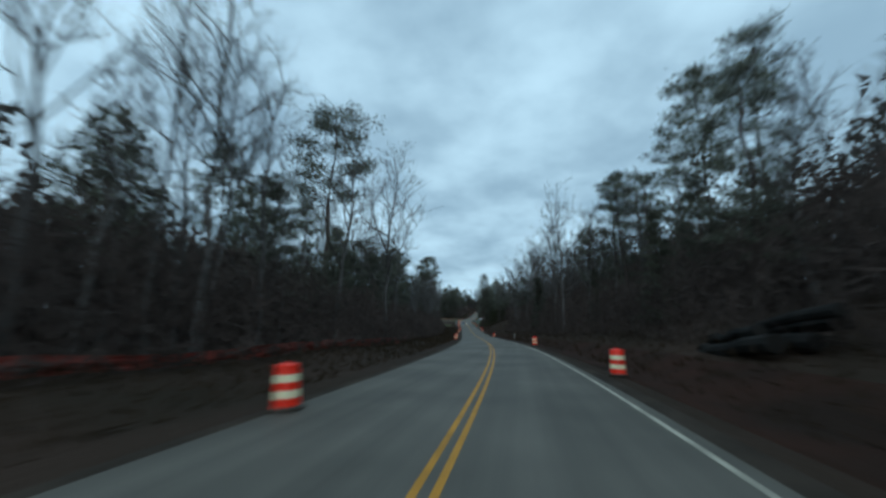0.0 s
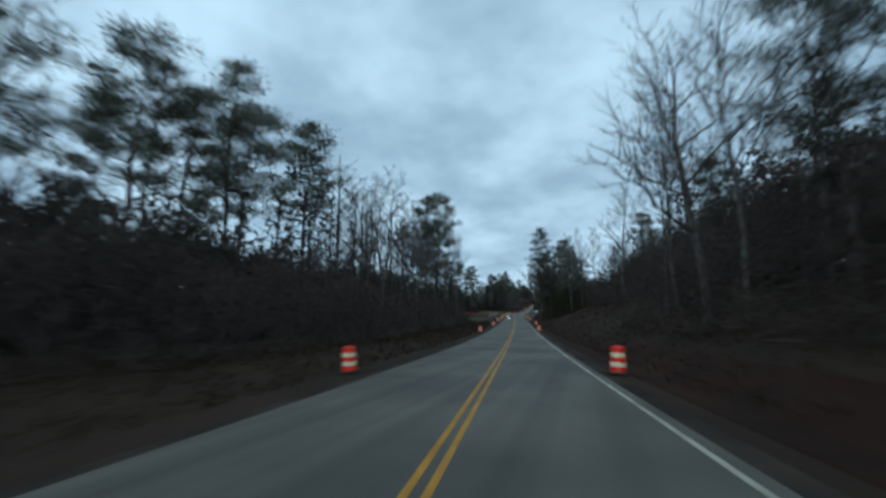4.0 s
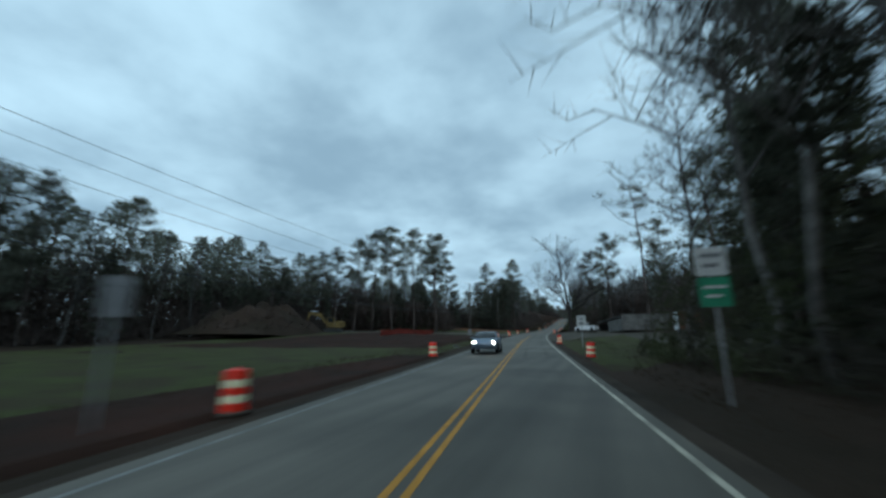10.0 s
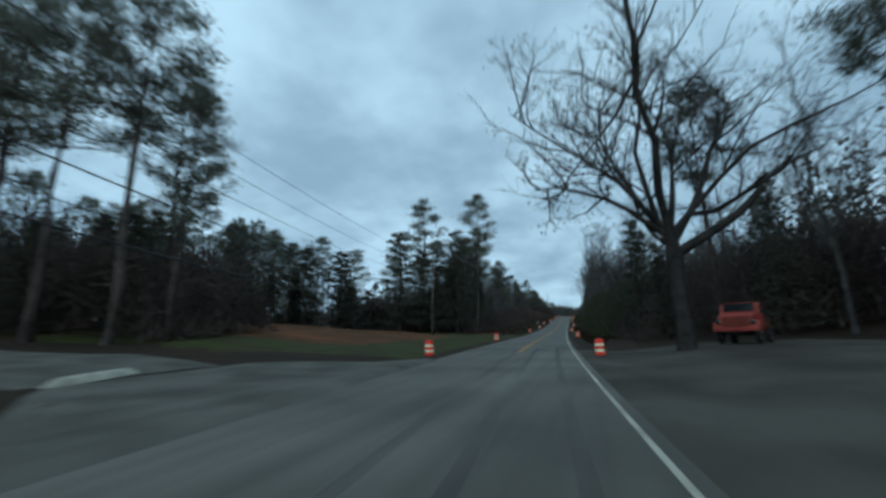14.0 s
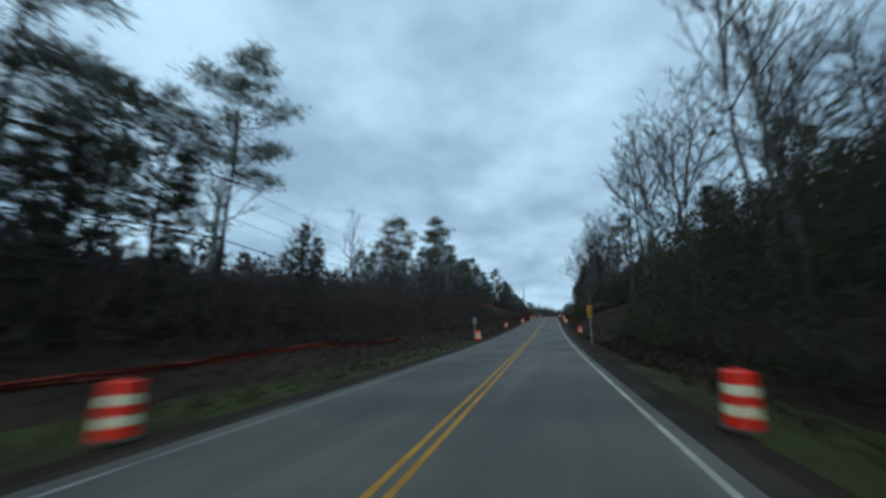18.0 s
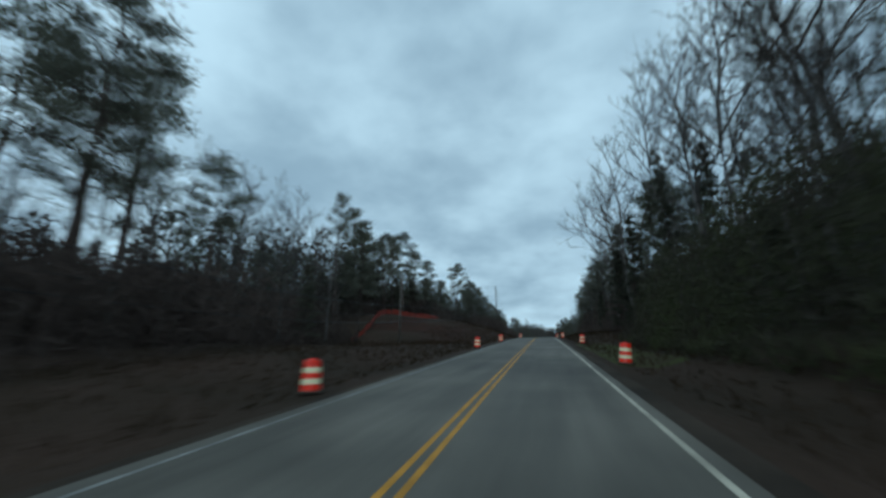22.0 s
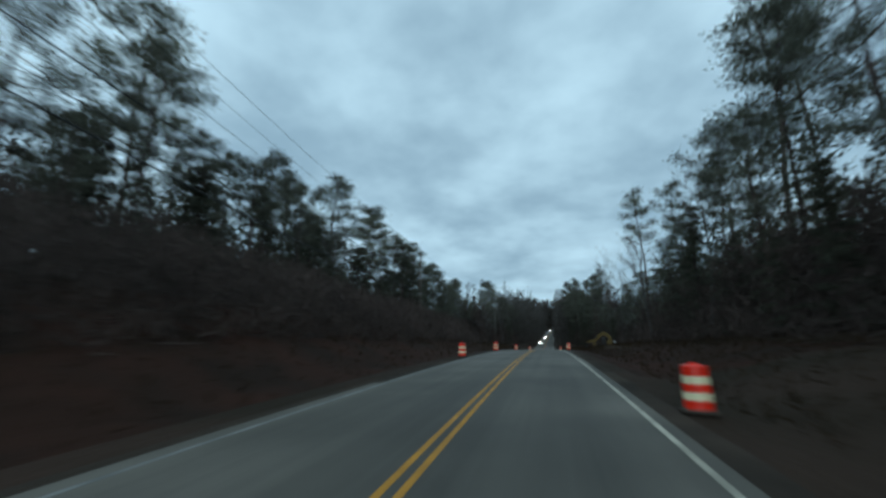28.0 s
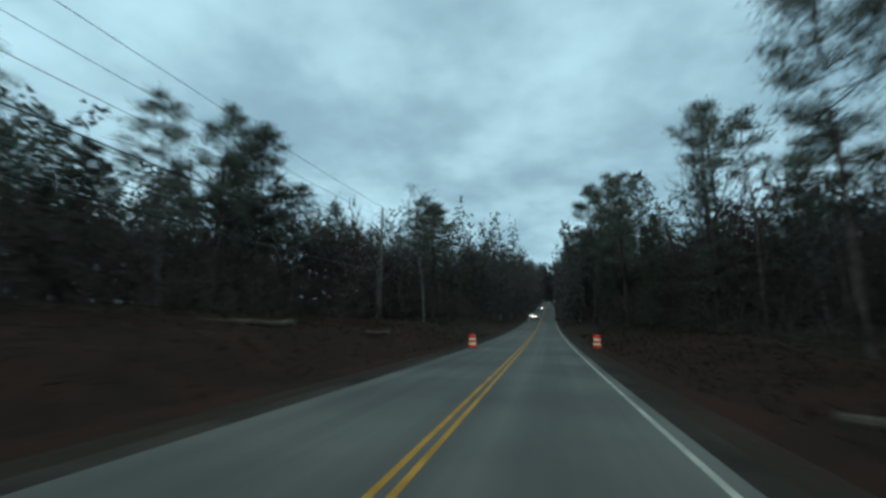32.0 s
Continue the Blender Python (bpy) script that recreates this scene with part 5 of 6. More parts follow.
def pickup():
    t = thing("pickup_truck", "white extended-cab pickup truck parked in the gravel yard", "truck")
    def sec(y, w, z0, z1, cut=.06):
        return [(-w, y, z0 + cut), (-w + .03, y, z0), (w - .03, y, z0), (w, y, z0 + cut), (w, y, z1 - cut), (w - cut, y, z1), (-w + cut, y, z1), (-w, y, z1 - cut)]
    body = part("body", hull_loft([sec(2.92, .80, .55, .95), sec(2.80, .95, .45, 1.12), sec(1.4, .99, .45, 1.22), sec(1.2, 1.0, .45, 1.25), sec(-.75, 1.0, .45, 1.25), sec(-.8, 1.0, .45, 1.28), sec(-2.85, .98, .50, 1.30)]), "white_metal", t)
    part("cab", hull_loft([sec(1.35, .90, 1.2, 1.26, .02), sec(.55, .80, 1.2, 1.90), sec(-.55, .80, 1.2, 1.93), sec(-.80, .86, 1.2, 1.30, .02)]), "white_metal", t)
    part("windscreen", box((1.45, .03, .82), (0, .968, 1.60), 0, (51, 0, 0)), "glass_dark", t)
    part("rear_window", box((1.3, .03, .42), (0, -.70, 1.60), 0, (-22, 0, 0)), "glass_dark", t)
    for sg in (-1, 1):
        part("side_window", box((.03, .70, .42), (sg * .845, .42, 1.56), .01, (0, sg * -9, 0)), "glass_dark", t)
        part("side_window", box((.03, .62, .42), (sg * .845, -.34, 1.56), .01, (0, sg * -9, 0)), "glass_dark", t)
        part("mirror", box((.22, .1, .2), (sg * 1.1, 1.0, 1.35), .03), "rubber", t)
        part("door_handle", box((.02, .14, .03), (sg * 1.0, .1, 1.12)), "rubber", t)
        part("sill_trim", box((.03, 2.2, .12), (sg * .995, .3, .44)), "rubber", t)
        part("tail_lamp", box((.14, .05, .36), (sg * .86, -2.86, 1.02), .01), "tail_red", t)
        part("headlamp", box((.3, .08, .22), (sg * .72, 2.84, .92), .03), "chrome", t)
        part("bed_rail", box((.12, 2.0, .05), (sg * .93, -1.83, 1.31)), "rubber", t)
        for y in (1.95, -1.85):
            wheel(t, sg * .86, y, .39)
            part("wheel_arch", rod((sg * .80, y, .5), (sg * 1.012, y, .5), .50, sides=20), "rubber", t)
    part("bed_floor", box((1.6, 1.9, .05), (0, -1.83, 1.285)), "steel_dark", t)
    part("tailgate_trim", box((1.5, .03, .1), (0, -2.87, 1.2)), "rubber", t)
    part("rear_bumper", box((1.9, .2, .2), (0, -2.95, .6), .04), "chrome", t)
    part("front_bumper", box((1.9, .22, .24), (0, 2.92, .6), .05), "chrome", t)
    part("grille", box((1.1, .06, .3), (0, 2.87, .9), .02), "rubber", t)
    part("chassis", box((1.3, 4.8, .18), (0, 0, .38)), "steel_dark", t)
    return t


def wheel(parent, x, y, r, rim_mat="galvanised"):
    sg = 1 if x > 0 else -1
    bm = bmesh.new()
    rings = []
    for rr, xx in ((r * .62, -.11), (r * .95, -.12), (r, -.08), (r, .08), (r * .95, .12), (r * .62, .11)):
        rings.append([bm.verts.new((xx, rr * math.cos(2 * math.pi * i / 20), rr * math.sin(2 * math.pi * i / 20))) for i in range(20)])
    for a, b in zip(rings, rings[1:] + rings[:1]):
        for i in range(20):
            bm.faces.new((a[i], a[(i + 1) % 20], b[(i + 1) % 20], b[i]))
    bmesh.ops.recalc_face_normals(bm, faces=bm.faces)
    w = part("tyre", bm, "rubber", parent, "", True)
    w.location = (x + sg * .05, y, r)
    rimm = part("rim", rod((-.09 * sg, 0, 0), (.10 * sg, 0, 0), r * .63, r * .58, 14), rim_mat, w)
    part("hub", rod((.1 * sg, 0, 0), (.13 * sg, 0, 0), r * .2, r * .16, 10), "steel_dark", w)
    return w


truck = pickup()
truck.matrix_basis = place(312.4, 11.3, 0.06, 62, (.90, .75, 1.0))


def saloon(mat, label, name="car"):
    t = thing(name, label, "car", "oncoming cars")
    def sec(y, w, z0, z1, cut=.08):
        return [(-w, y, z0 + cut), (-w + .06, y, z0), (w - .06, y, z0), (w, y, z0 + cut), (w * .98, y, z1 - cut), (w * .9, y, z1), (-w * .9, y, z1), (-w * .98, y, z1 - cut)]
    part("body", hull_loft([sec(2.3, .62, .36, .68), sec(2.15, .82, .26, .80), sec(1.2, .90, .24, .98), sec(0, .91, .24, 1.02), sec(-1.4, .90, .24, 1.04), sec(-2.15, .84, .3, 1.02), sec(-2.3, .7, .42, .92)]), mat, t, "", True)
    part("cabin", hull_loft([sec(1.15, .74, .95, 1.0, .01), sec(.35, .66, .95, 1.46, .1), sec(-1.0, .66, .95, 1.48, .1), sec(-1.95, .72, .95, 1.06, .02)]), "glass_dark", t, "", True)
    part("roof", hull_loft([sec(.32, .60, 1.455, 1.475, .005), sec(-.4, .63, 1.49, 1.515, .006), sec(-1.05, .60, 1.475, 1.495, .005)]), mat, t)
    for sg in (-1, 1):
        part("headlight", lathe([(.02, 0), (.10, .02), (.09, .05), (.05, .07)], 12), "lamp_on", t, "lit white headlight").matrix_basis = pose(sg * .62, 2.2, .66, -90, 0, 0)
        part("tail_lamp", box((.3, .05, .13), (sg * .62, -2.24, .82), .02), "tail_red", t)
        part("mirror", box((.2, .1, .13), (sg * .98, .75, 1.02), .03), mat, t)
        part("pillar", rod((sg * .83, 1.12, .98), (sg * .62, .34, 1.46), .025, sides=6), mat, t)
        part("pillar", rod((sg * .85, -.35, 1.0), (sg * .655, -.35, 1.47), .03, sides=6), mat, t)
        for y in (1.42, -1.4):
            wheel(t, sg * .78, y, .33)
    part("bumper_grille", box((1.1, .06, .16), (0, 2.27, .5), .02), "rubber", t)
    return t


car = saloon("car_silver", "silver-blue car coming the other way with headlights on")
car.matrix_basis = place(252.5, -1.75, 0.01, 180, ground=False)
for s, mat, words in ((826, "car_dark", "dark car far down the road with headlights on"), (878, "car_silver", "grey car far down the road with headlights on"), (894, "car_dark", "dark car close behind another, headlights on"), (942, "car_silver", "distant grey car on the hill with headlights on"), (1008, "car_dark", "distant car on the hill with headlights on")):
    c = saloon(mat, words)
    c.matrix_basis = place(s, -1.75, 0.01, 180, ground=False, lean=(0, 0))

shed = thing("shed", "low dark open shed with a long pale-edged tin roof", "shed")
part("back_wall", box((.2, 22, 2.2), (7.4, 0, 1.1)), "dark_wall", shed)
part("side_wall", box((7.8, .2, 2.2), (3.5, 11, 1.1)), "dark_wall", shed)
roof = part("roof", box((8.4, 22.2, .1), (3.2, 0, 2.44), 0, (0, 2, 0)), "tin", shed)
part("fascia", box((.06, 22.2, .11), (-1.02, 0, 2.6)), "sign_back", shed, "pale metal fascia strip")
for k in range(4):
    part("post", box((.12, .12, 2.5), (-.6, .6 + k * 3.4, 1.25)), "dark_wall", shed)
for k in range(19):
    part("roof_rib", box((8.4, .05, .05), (3.2, -10.8 + k * 1.2, 2.51), 0, (0, 2, 0)), "tin", roof)
shed.matrix_basis = place(318, 17.0, -0.05, 6)
wall = thing("block_wall", "grey concrete wall of large panels closing the end of the shed", "wall")
for k in range(4):
    part("wall_panel", box((.2, 2.7, 2.2 + .05 * math.sin(k * 2.3)), (-.85, -9.75 + 2.74 * k, 1.1), .02), "concrete", wall)
for k in range(3):
    part("wall_panel", box((2.85, .2, 2.85 + .05 * math.sin(k * 1.7)), (.55 + 2.88 * k, -11.3, 1.42), .02), "concrete", wall)
part("coping", box((8.7, .28, .09), (3.4, -11.3, 2.93), .02), "concrete", wall)
wall.matrix_basis = shed.matrix_basis
tank = thing("propane_tank", "white propane tank behind the shed", "tank")
part("shell", lathe([(.05, -1.1), (.28, -1.03), (.44, -.85), (.5, -.6), (.5, .6), (.44, .85), (.28, 1.03), (.05, 1.1)], 16), "white_metal", tank, "", True).matrix_basis = pose(0, 0, 2.05, 90, 0, 90)
for x in (-.6, .6):
    part("leg", box((.16, .6, 1.75), (x, 0, .85), .02), "concrete", tank)
part("valve_dome", lathe([(.12, 2.5), (.14, 2.58), (.1, 2.66), (.02, 2.68)], 10), "white_metal", tank)
tank.matrix_basis = place(313, 23.4, 0, 30)
def old_truck():
    t = thing("farm_truck", "faded red old farm truck parked under the oak", "truck")
    def sec(y, w, z0, z1, cut=.08):
        return [(-w, y, z0 + cut), (-w + cut, y, z0), (w - cut, y, z0), (w, y, z0 + cut), (w, y, z1 - cut), (w - cut, y, z1), (-w + cut, y, z1), (-w, y, z1 - cut)]
    part("hood", hull_loft([sec(2.35, .66, .72, 1.30), sec(2.2, .74, .66, 1.40), sec(1.0, .80, .66, 1.46)]), "car_red", t)
    cabin = part("cab", hull_loft([sec(1.05, .86, .6, 1.5), sec(.7, .84, .6, 2.02, .12), sec(-.35, .84, .6, 2.08, .14), sec(-.5, .86, .6, 1.9, .1)]), "car_red", t)
    part("windscreen", box((1.36, .03, .5), (0, .905, 1.775), .01, (34, 0, 0)), "glass_dark", cabin)
    part("rear_window", box((1.0, .03, .36), (0, -.47, 1.68), .01), "glass_dark", cabin)
    for sg in (-1, 1):
        part("side_window", box((.03, .72, .42), (sg * .85, .22, 1.7), .01), "glass_dark", cabin)
        part("fender", hull_loft([[(sg * .68, y, z) for y, z in ((2.4, .75), (2.3, 1.02), (1.6, 1.12), (1.0, .95), (1.0, .7))], [(sg * 1.0, y, z) for y, z in ((2.38, .7), (2.25, .96), (1.6, 1.05), (1.0, .88), (1.0, .66))]]), "car_red", t)
        part("headlamp", lathe([(.02, 0), (.12, .02), (.12, .06), (.05, .09)], 12), "glass_dark", t).matrix_basis = pose(sg * .72, 2.33, 1.0, -90, 0, 0)
        part("running_board", box((.22, 1.3, .06), (sg * .92, .3, .5)), "rust", t)
        part("bed_side", box((.06, 2.3, .55), (sg * .86, -1.75, 1.1), .01), "rust", t)
        part("mirror", box((.16, .05, .22), (sg * 1.0, .8, 1.55), .02), "rubber", t)
        for y in (1.65, -1.75):
            wheel(t, sg * .78, y, .42)
    part("grille", box((1.0, .05, .46), (0, 2.37, 1.0), .03), "rust", t, "rusty grille")
    for k in range(7):
        part("grille_bar", box((.94, .03, .025), (0, 2.405, .82 + k * .06)), "car_red", t)
    part("bumper", box((1.95, .14, .2), (0, 2.55, .66), .04), "car_red", t)
    part("bed_floor", box((1.75, 2.3, .08), (0, -1.75, .84)), "rust", t)
    part("tailgate", box((1.72, .06, .5), (0, -2.88, 1.1), .01), "rust", t)
    part("chassis", box((.9, 4.9, .16), (0, -.2, .55)), "steel_dark", t)
    return t


red_truck = old_truck()
red_truck.matrix_basis = place(337.8, 12.2, 0.05, 150, (1.0, .9, 1.06))
trailer = thing("box_trailer", "white-sided box trailer with a rusty brown end", "trailer")
part("body", box((2.7, 3.4, 2.5), (0, 0, 1.85), .05), "rust", trailer)
part("side_panel", box((.05, 3.3, 2.4), (-1.38, 0, 1.85), .01), "white_metal", trailer, "white sheet-metal side")
part("corner_post", box((.1, .1, 2.5), (-1.36, -1.68, 1.85)), "sign_back", trailer)
part("roof_cap", box((2.8, 3.5, .06), (0, 0, 3.13), .01), "tin", trailer)
part("end_door", box((2.3, .05, 2.2), (0, -1.72, 1.8), .02), "rust", trailer)
part("door_bar", rod((.5, -1.77, .8), (.5, -1.77, 2.9), .02, sides=6), "steel_dark", trailer)
part("chassis", box((1.0, 3.4, .2), (0, 0, .5)), "steel_dark", trailer)
for sg in (-1, 1):
    wheel(trailer, sg * 1.0, .5, .38)
trailer.matrix_basis = place(286.7, 22.5, -.05, -6)
meter = thing("utility_box", "grey metal utility cabinet beside a pole", "utility box")
part("cabinet", box((.75, .5, 1.1), (0, 0, .55), .02), "sign_back", meter)
part("lid", box((.8, .55, .06), (0, 0, 1.12), .01), "sign_back", meter)
part("door_handle", box((.03, .03, .14), (.2, -.26, .65)), "steel_dark", meter)
meter.matrix_basis = place(312.3, -13.0, 0.05, 0)

# ---------------------------------------------------------------- diggers and logs


def excavator(s, d, turn, label, scale=1.0):
    t = thing("excavator", label, "excavator")
    for sg in (-1, 1):
        prof = [(-1.9, .25), (-1.6, .02), (1.6, .02), (1.9, .25), (1.9, .6), (1.6, .82), (-1.6, .82), (-1.9, .6)]
        bm = hull_loft([[(sg * 1.3 - .28, y, z) for y, z in prof], [(sg * 1.3 + .28, y, z) for y, z in prof]])
        tr = part("track", bm, "steel_dark", t, "muddy steel track")
        for k in range(14):
            part("track_shoe", box((.62, .16, .05), (sg * 1.3, -1.55 + k * .24, .84)), "steel_dark", tr)
    part("undercarriage", box((2.2, 1.6, .5), (0, 0, .6), .05), "steel_dark", t)
    part("deck", box((2.6, 3.2, .35), (0, -.35, 1.15), .05), "machine_yellow", t)
    part("engine_cover", box((2.5, 1.5, .95), (0, -1.2, 1.75), .12), "machine_yellow", t)
    part("counterweight", box((2.5, .5, 1.0), (0, -2.1, 1.6), .15), "machine_yellow", t)
    cabp = part("cab", box((1.0, 1.5, 1.6), (-.72, .45, 2.1), .12), "machine_yellow", t)
    for sg in (-1, 1):
        part("cab_window", box((.02, 1.15, .85), (-.72 + sg * .505, .45, 2.4)), "glass_dark", cabp)
    part("cab_window", box((.8, .02, 1.1), (-.72, 1.205, 2.25)), "glass_dark", cabp)
    def arm(pts, w, name):
        return part(name, hull_loft([[(-w, y, z) for y, z in pts], [(w, y, z) for y, z in pts]]), "machine_yellow", t)
    arm(((.7, 1.4), (1.1, 1.3), (2.6, 3.1), (4.4, 3.6), (4.5, 3.95), (2.3, 3.75)), .2, "boom")
    arm(((4.2, 3.9), (4.7, 4.05), (5.2, 1.5), (4.95, 1.45)), .16, "stick")
    part("bucket", hull_loft([[(-.5, y, z) for y, z in ((4.9, 1.5), (5.3, 1.4), (5.2, .7), (4.6, .3), (4.2, .6), (4.5, .75), (4.9, .95))], [(.5, y, z) for y, z in ((4.9, 1.5), (5.3, 1.4), (5.2, .7), (4.6, .3), (4.2, .6), (4.5, .75), (4.9, .95))]]), "steel_dark", t)
    for (y0, z0), (y1, z1) in (((1.2, 1.9), (2.9, 3.0)), ((2.9, 4.0), (4.4, 4.15))):
        part("hydraulic_ram", rod((0, y0, z0), (0, y1, z1), .07, sides=8), "chrome", t)
    t.matrix_basis = place(s, d, 0.02, turn, scale)
    return t


excavator(298, -38, 120, "yellow tracked excavator parked in the cleared field")


def log_loader(s, d, turn):
    """A logging machine with its boom folded into an arch over a grapple and tyres."""
    t = thing("log_loader", "muddy yellow log loader with a folded boom among felled logs", "loader")
    line = ((4.3, 1.75), (3.2, 1.9), (2.2, 1.95), (1.5, 2.25), (.9, 2.8), (.2, 3.15), (-.5, 3.2), (-1.2, 2.9), (-1.8, 2.3), (-2.3, 1.5))
    secs = []
    for k, (y, z) in enumerate(line):
        y0, z0 = line[max(0, k - 1)]
        y1, z1 = line[min(len(line) - 1, k + 1)]
        n = Vector((0, -(z1 - z0), y1 - y0)).normalized() * (.13 + .05 * min(k, 4))
        p = Vector((0, y, z))
        secs.append([p + n + Vector((-.19, 0, 0)), p + n + Vector((.19, 0, 0)), p - n + Vector((.19, 0, 0)), p - n + Vector((-.19, 0, 0))])
    part("boom", hull_loft(secs), "machine_yellow", t)
    part("hydraulic_ram", rod((0, 3.0, 2.25), (0, 1.2, 2.95), .06, sides=8), "steel_dark", t)
    part("hydraulic_hose", rod((.15, .5, 3.35), (.12, -1.0, 3.35), .03, sides=6), "rubber", t)
    part("grapple", hull_loft([[(-.35, y, z) for y, z in ((4.1, 1.7), (4.5, 1.6), (4.5, 1.0), (4.0, .6), (3.9, .75), (4.2, 1.1))], [(.35, y, z) for y, z in ((4.1, 1.7), (4.5, 1.6), (4.5, 1.0), (4.0, .6), (3.9, .75), (4.2, 1.1))]]), "steel_dark", t)
    part("frame", box((1.5, 4.6, .5), (0, -.6, .95), .08), "steel_dark", t)
    part("engine_cover", box((1.5, 1.5, .9), (0, -1.7, 1.6), .12), "machine_yellow", t)
    part("cab", box((1.2, 1.1, 1.4), (.3, -.3, 1.85), .1), "steel_dark", t, "dark cab with guard bars")
    part("side_box", box((1.0, .7, .5), (-.7, 2.0, 1.35), .05), "machine_yellow", t)
    part("cab_panel", box((1.5, .1, 1.0), (-.45, -3.0, 1.55), .03, (-38, 0, 0)), "white_metal", t, "pale metal panel")
    part("stabiliser", rod((-.9, -2.4, 1.2), (-1.5, -2.9, .05), .12, .09, 8), "machine_yellow", t)
    part("stabiliser", rod((.9, -2.4, 1.2), (1.5, -2.9, .05), .12, .09, 8), "machine_yellow", t)
    for sg in (-1, 1):
        for y in (.95, -1.1):
            wheel(t, sg * .95, y, .72, "steel_dark")
    t.matrix_basis = place(s, d, 0.02, turn, (.85, .74, 1.08))
    return t


log_loader(712.5, 11.9, 72)


def debris_heap(s, d, length, width, tall):
    """A long heap of pushed-up earth with uprooted branches sticking out of it."""
    rnd, t = random.Random(17), thing("debris_heap", "long heap of brown earth and uprooted branches in the cleared field", "debris heap")
    verts, faces, nx, ny = [], [], 26, 12
    for i in range(nx + 1):
        for j in range(ny + 1):
            u, v = i / nx * 2 - 1, j / ny * 2 - 1
            rise = max(0.0, 1 - abs(u) ** 2.6) * max(0.0, 1 - abs(v) ** 1.8)
            rough = noise.noise(Vector((u * 4, v * 3, 1.7))) * .4 + noise.noise(Vector((u * 13, v * 7, 5.2))) * .3
            verts.append((v * width / 2, u * length / 2, tall * rise * (1 + rough) - .2))
    for i in range(nx):
        for j in range(ny):
            a = i * (ny + 1) + j
            faces.append((a, a + 1, a + ny + 2, a + ny + 1))
    new("earth", mesh_of("heap_earth", verts, faces, "soil", True)).parent = t
    twigs = Soup()
    for k in range(1300):
        x, y, z = verts[rnd.randrange(len(verts))]
        if z < .4:
            continue
        way = Vector((rnd.gauss(0, 1), rnd.gauss(0, 1), rnd.gauss(.5, .5))).normalized()
        root, long = Vector((x, y, z - .2)), rnd.uniform(.5, 1.9)
        twigs.add(*tube([root, root + way * long * .6 + Vector((0, 0, rnd.gauss(0, .1))), root + way * long], [.06, .04, .015], 4))
    new("brushwood", mesh_of("heap_brushwood", twigs.v, twigs.f, "brush", True)).parent = t
    t.matrix_basis = place(s, d, 0, 4)
    return t


debris_heap(284, -42, 30, 13, 5.0)


def log(s, d, length, r, turn, tilt=0.0, h=None, mat="log_wood", words="weathered fallen log lying on the bank"):
    rnd = random.Random(int(s * 31 + d * 7))
    pts = [Vector((rnd.gauss(0, .05), -length / 2 + length * i / 5, rnd.gauss(0, .04))) for i in range(6)]
    v, f = tube(pts, [r * (1 - .06 * i) * rnd.uniform(.92, 1.08) for i in range(6)], 9)
    f.append(tuple(range(8, -1, -1)))
    f.append(tuple(range(45, 54)))
    ob = new("log", mesh_of("log", v, f, mat, False))
    ob.matrix_basis = place(s, d, r * .8 if h is None else h, turn, lean=(tilt, 0))
    return tagged(ob, words, "log", "fallen logs")


for s, d, ln, r, turn, tilt in ((190, 7.5, 2.2, .12, 55, 0), (700, 9.0, 5, .16, 85, 0), (703, 9.9, 6, .2, 95, 3),
                                (706, 8.9, 4, .15, 70, 0), (712, 10.2, 5, .18, 100, 4), (716, 8.6, 5, .17, 80, 0), (725, 9.5, 6, .18, 75, 0), (668, 8.5, 4, .14, 60, 0), (575, -9.5, 3, .1, 80, 0), (562, -15.9, 2.4, .13, 70, 3),
                                (590, -13, 3.2, .12, 70, 2), (690, -12.5, 5, .16, 60, 2), (735, -13.5, 5.5, .18, 100, 2), (742, -9.8, 4, .14, 70, 0), (560, -8.0, 3, .1, 60, 0), (634, 11.5, 5, .15, -60, 42)):
    log(s, d, ln, r, turn, tilt)
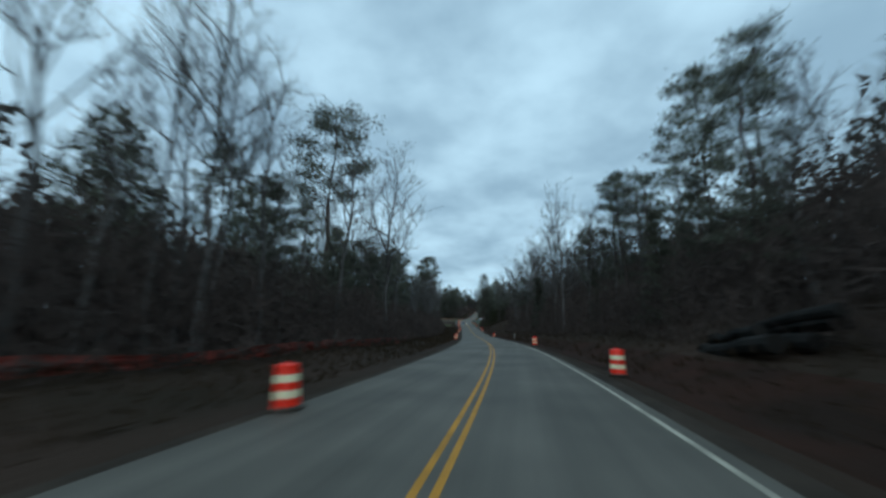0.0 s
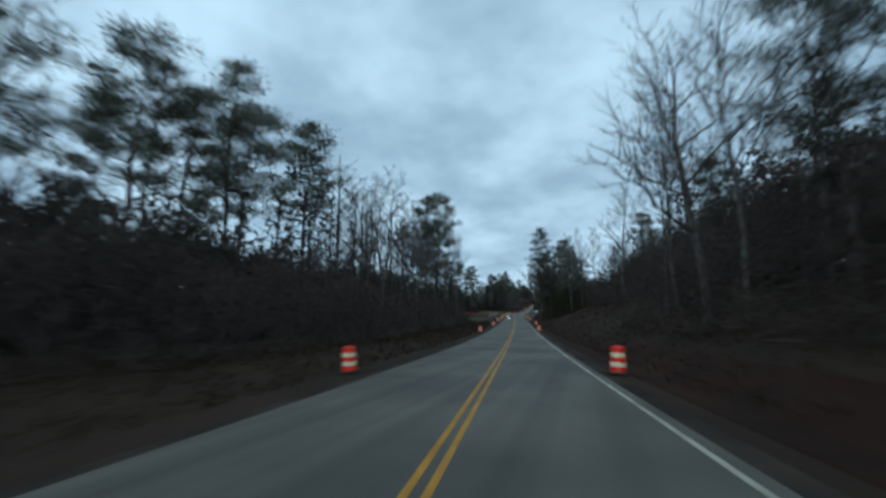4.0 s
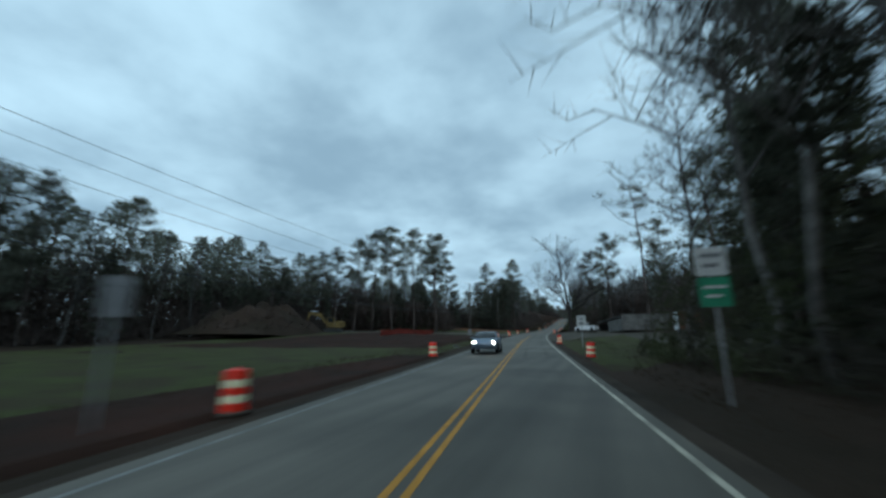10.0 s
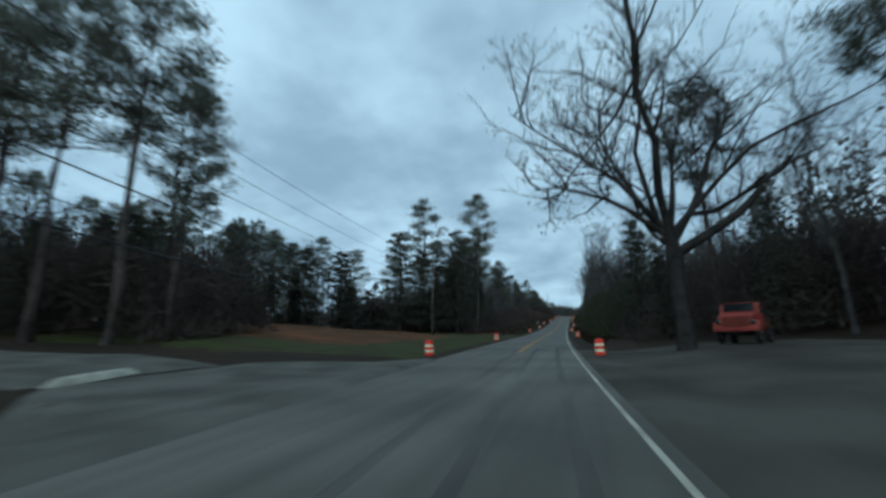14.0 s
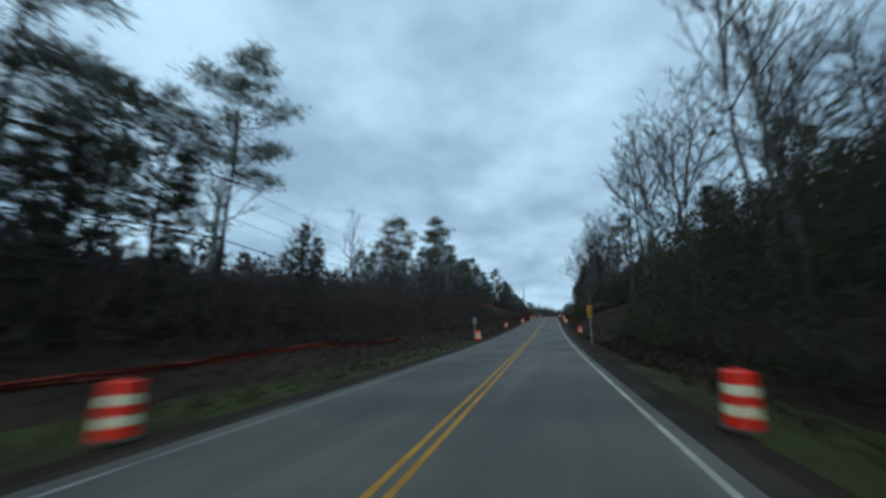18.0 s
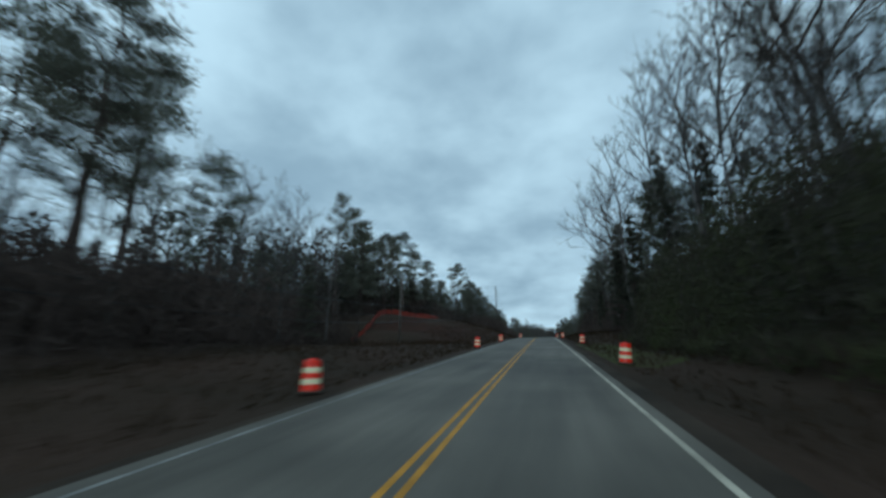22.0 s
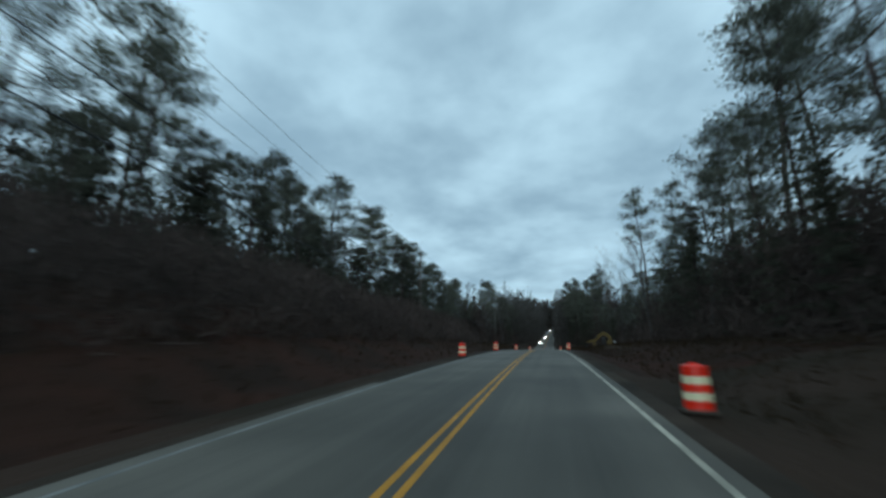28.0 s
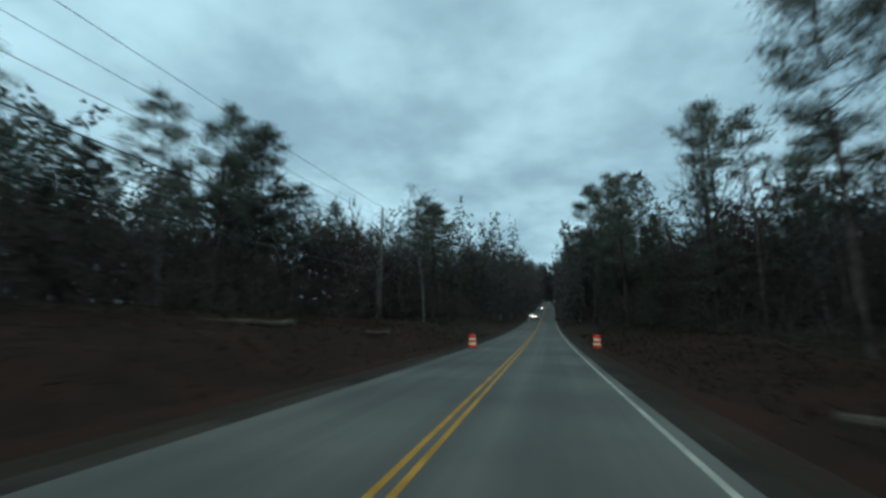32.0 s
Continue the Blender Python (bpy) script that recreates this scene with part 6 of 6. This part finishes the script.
# the log heap: its near-black colour also carries the shade between the logs
for s, d, ln, r, turn, tilt, h in ((16.3, 9.6, 8.6, .19, -5, -6, .75), (17.3, 8.8, 7.0, .3, -3, -6, .1), (16.4, 9.2, 6.0, .27, 5, -5, .2), (17.0, 10.1, 7.4, .24, 2, -7, .3), (17.6, 9.3, 5.4, .2, -9, -5, .5)):
    log(s, d, ln, r, turn, tilt, h, "wet_log", "dark weathered log in a heap on the bank, hollows' shade in its colour")


def dead_snag():
    """A broken, bleached tree, forked low, with limbs that sag on to the bank; x to the right of the road, y along it."""
    rnd, t = random.Random(91), thing("dead_tree", "bleached dead tree with broken forked limbs on the brown bank", "tree")
    fork = Vector((-.35, .1, 1.5))
    trunk = Soup()
    trunk.add(*tube([Vector((.2, 0, -.3)), Vector((.05, .05, .5)), fork], [.36, .27, .24], 9))
    new("trunk", mesh_of("dead_trunk", trunk.v, trunk.f, "dead_wood", True)).parent = t
    for tip, r, sag in (((-2.3, .6, 3.6), .16, .5), ((-.5, .2, 4.4), .18, .2), ((.8, 1.5, 4.9), .13, .0), ((2.4, -3.2, 1.7), .13, .7), ((3.6, -5.0, 1.5), .12, .9), ((1.6, -1.6, 2.5), .12, .3)):
        wood, tip = Soup(), Vector(tip)
        pts = [fork.lerp(tip, k / 5) + Vector((rnd.gauss(0, .12), rnd.gauss(0, .12), sag * 4 * (k / 5) * (1 - k / 5) * .35)) * min(1, k) for k in range(6)]
        wood.add(*tube(pts, [r * (1 - .62 * k / 5) for k in range(6)], 7))
        for k in range(9):
            f = rnd.uniform(1.5, 5)
            i = min(4, int(f))
            root = pts[i].lerp(pts[i + 1], f - i)
            way = (tip - fork).normalized() * .6 + Vector((rnd.gauss(0, .7), rnd.gauss(0, .7), rnd.gauss(.2, .6)))
            long = rnd.uniform(.5, 1.5)
            mid = root + way * long * .5 + Vector((rnd.gauss(0, .08), rnd.gauss(0, .08), rnd.gauss(0, .08)))
            wood.add(*tube([root, mid, mid + way * long * .5 + Vector((0, 0, rnd.uniform(-.1, .2)))], [.05, .034, .014], 5))
        new("limb", mesh_of("dead_limb", wood.v, wood.f, "dead_wood", True)).parent = t
    t.matrix_basis = place(487.5, 9.3)
    return t


dead_snag()
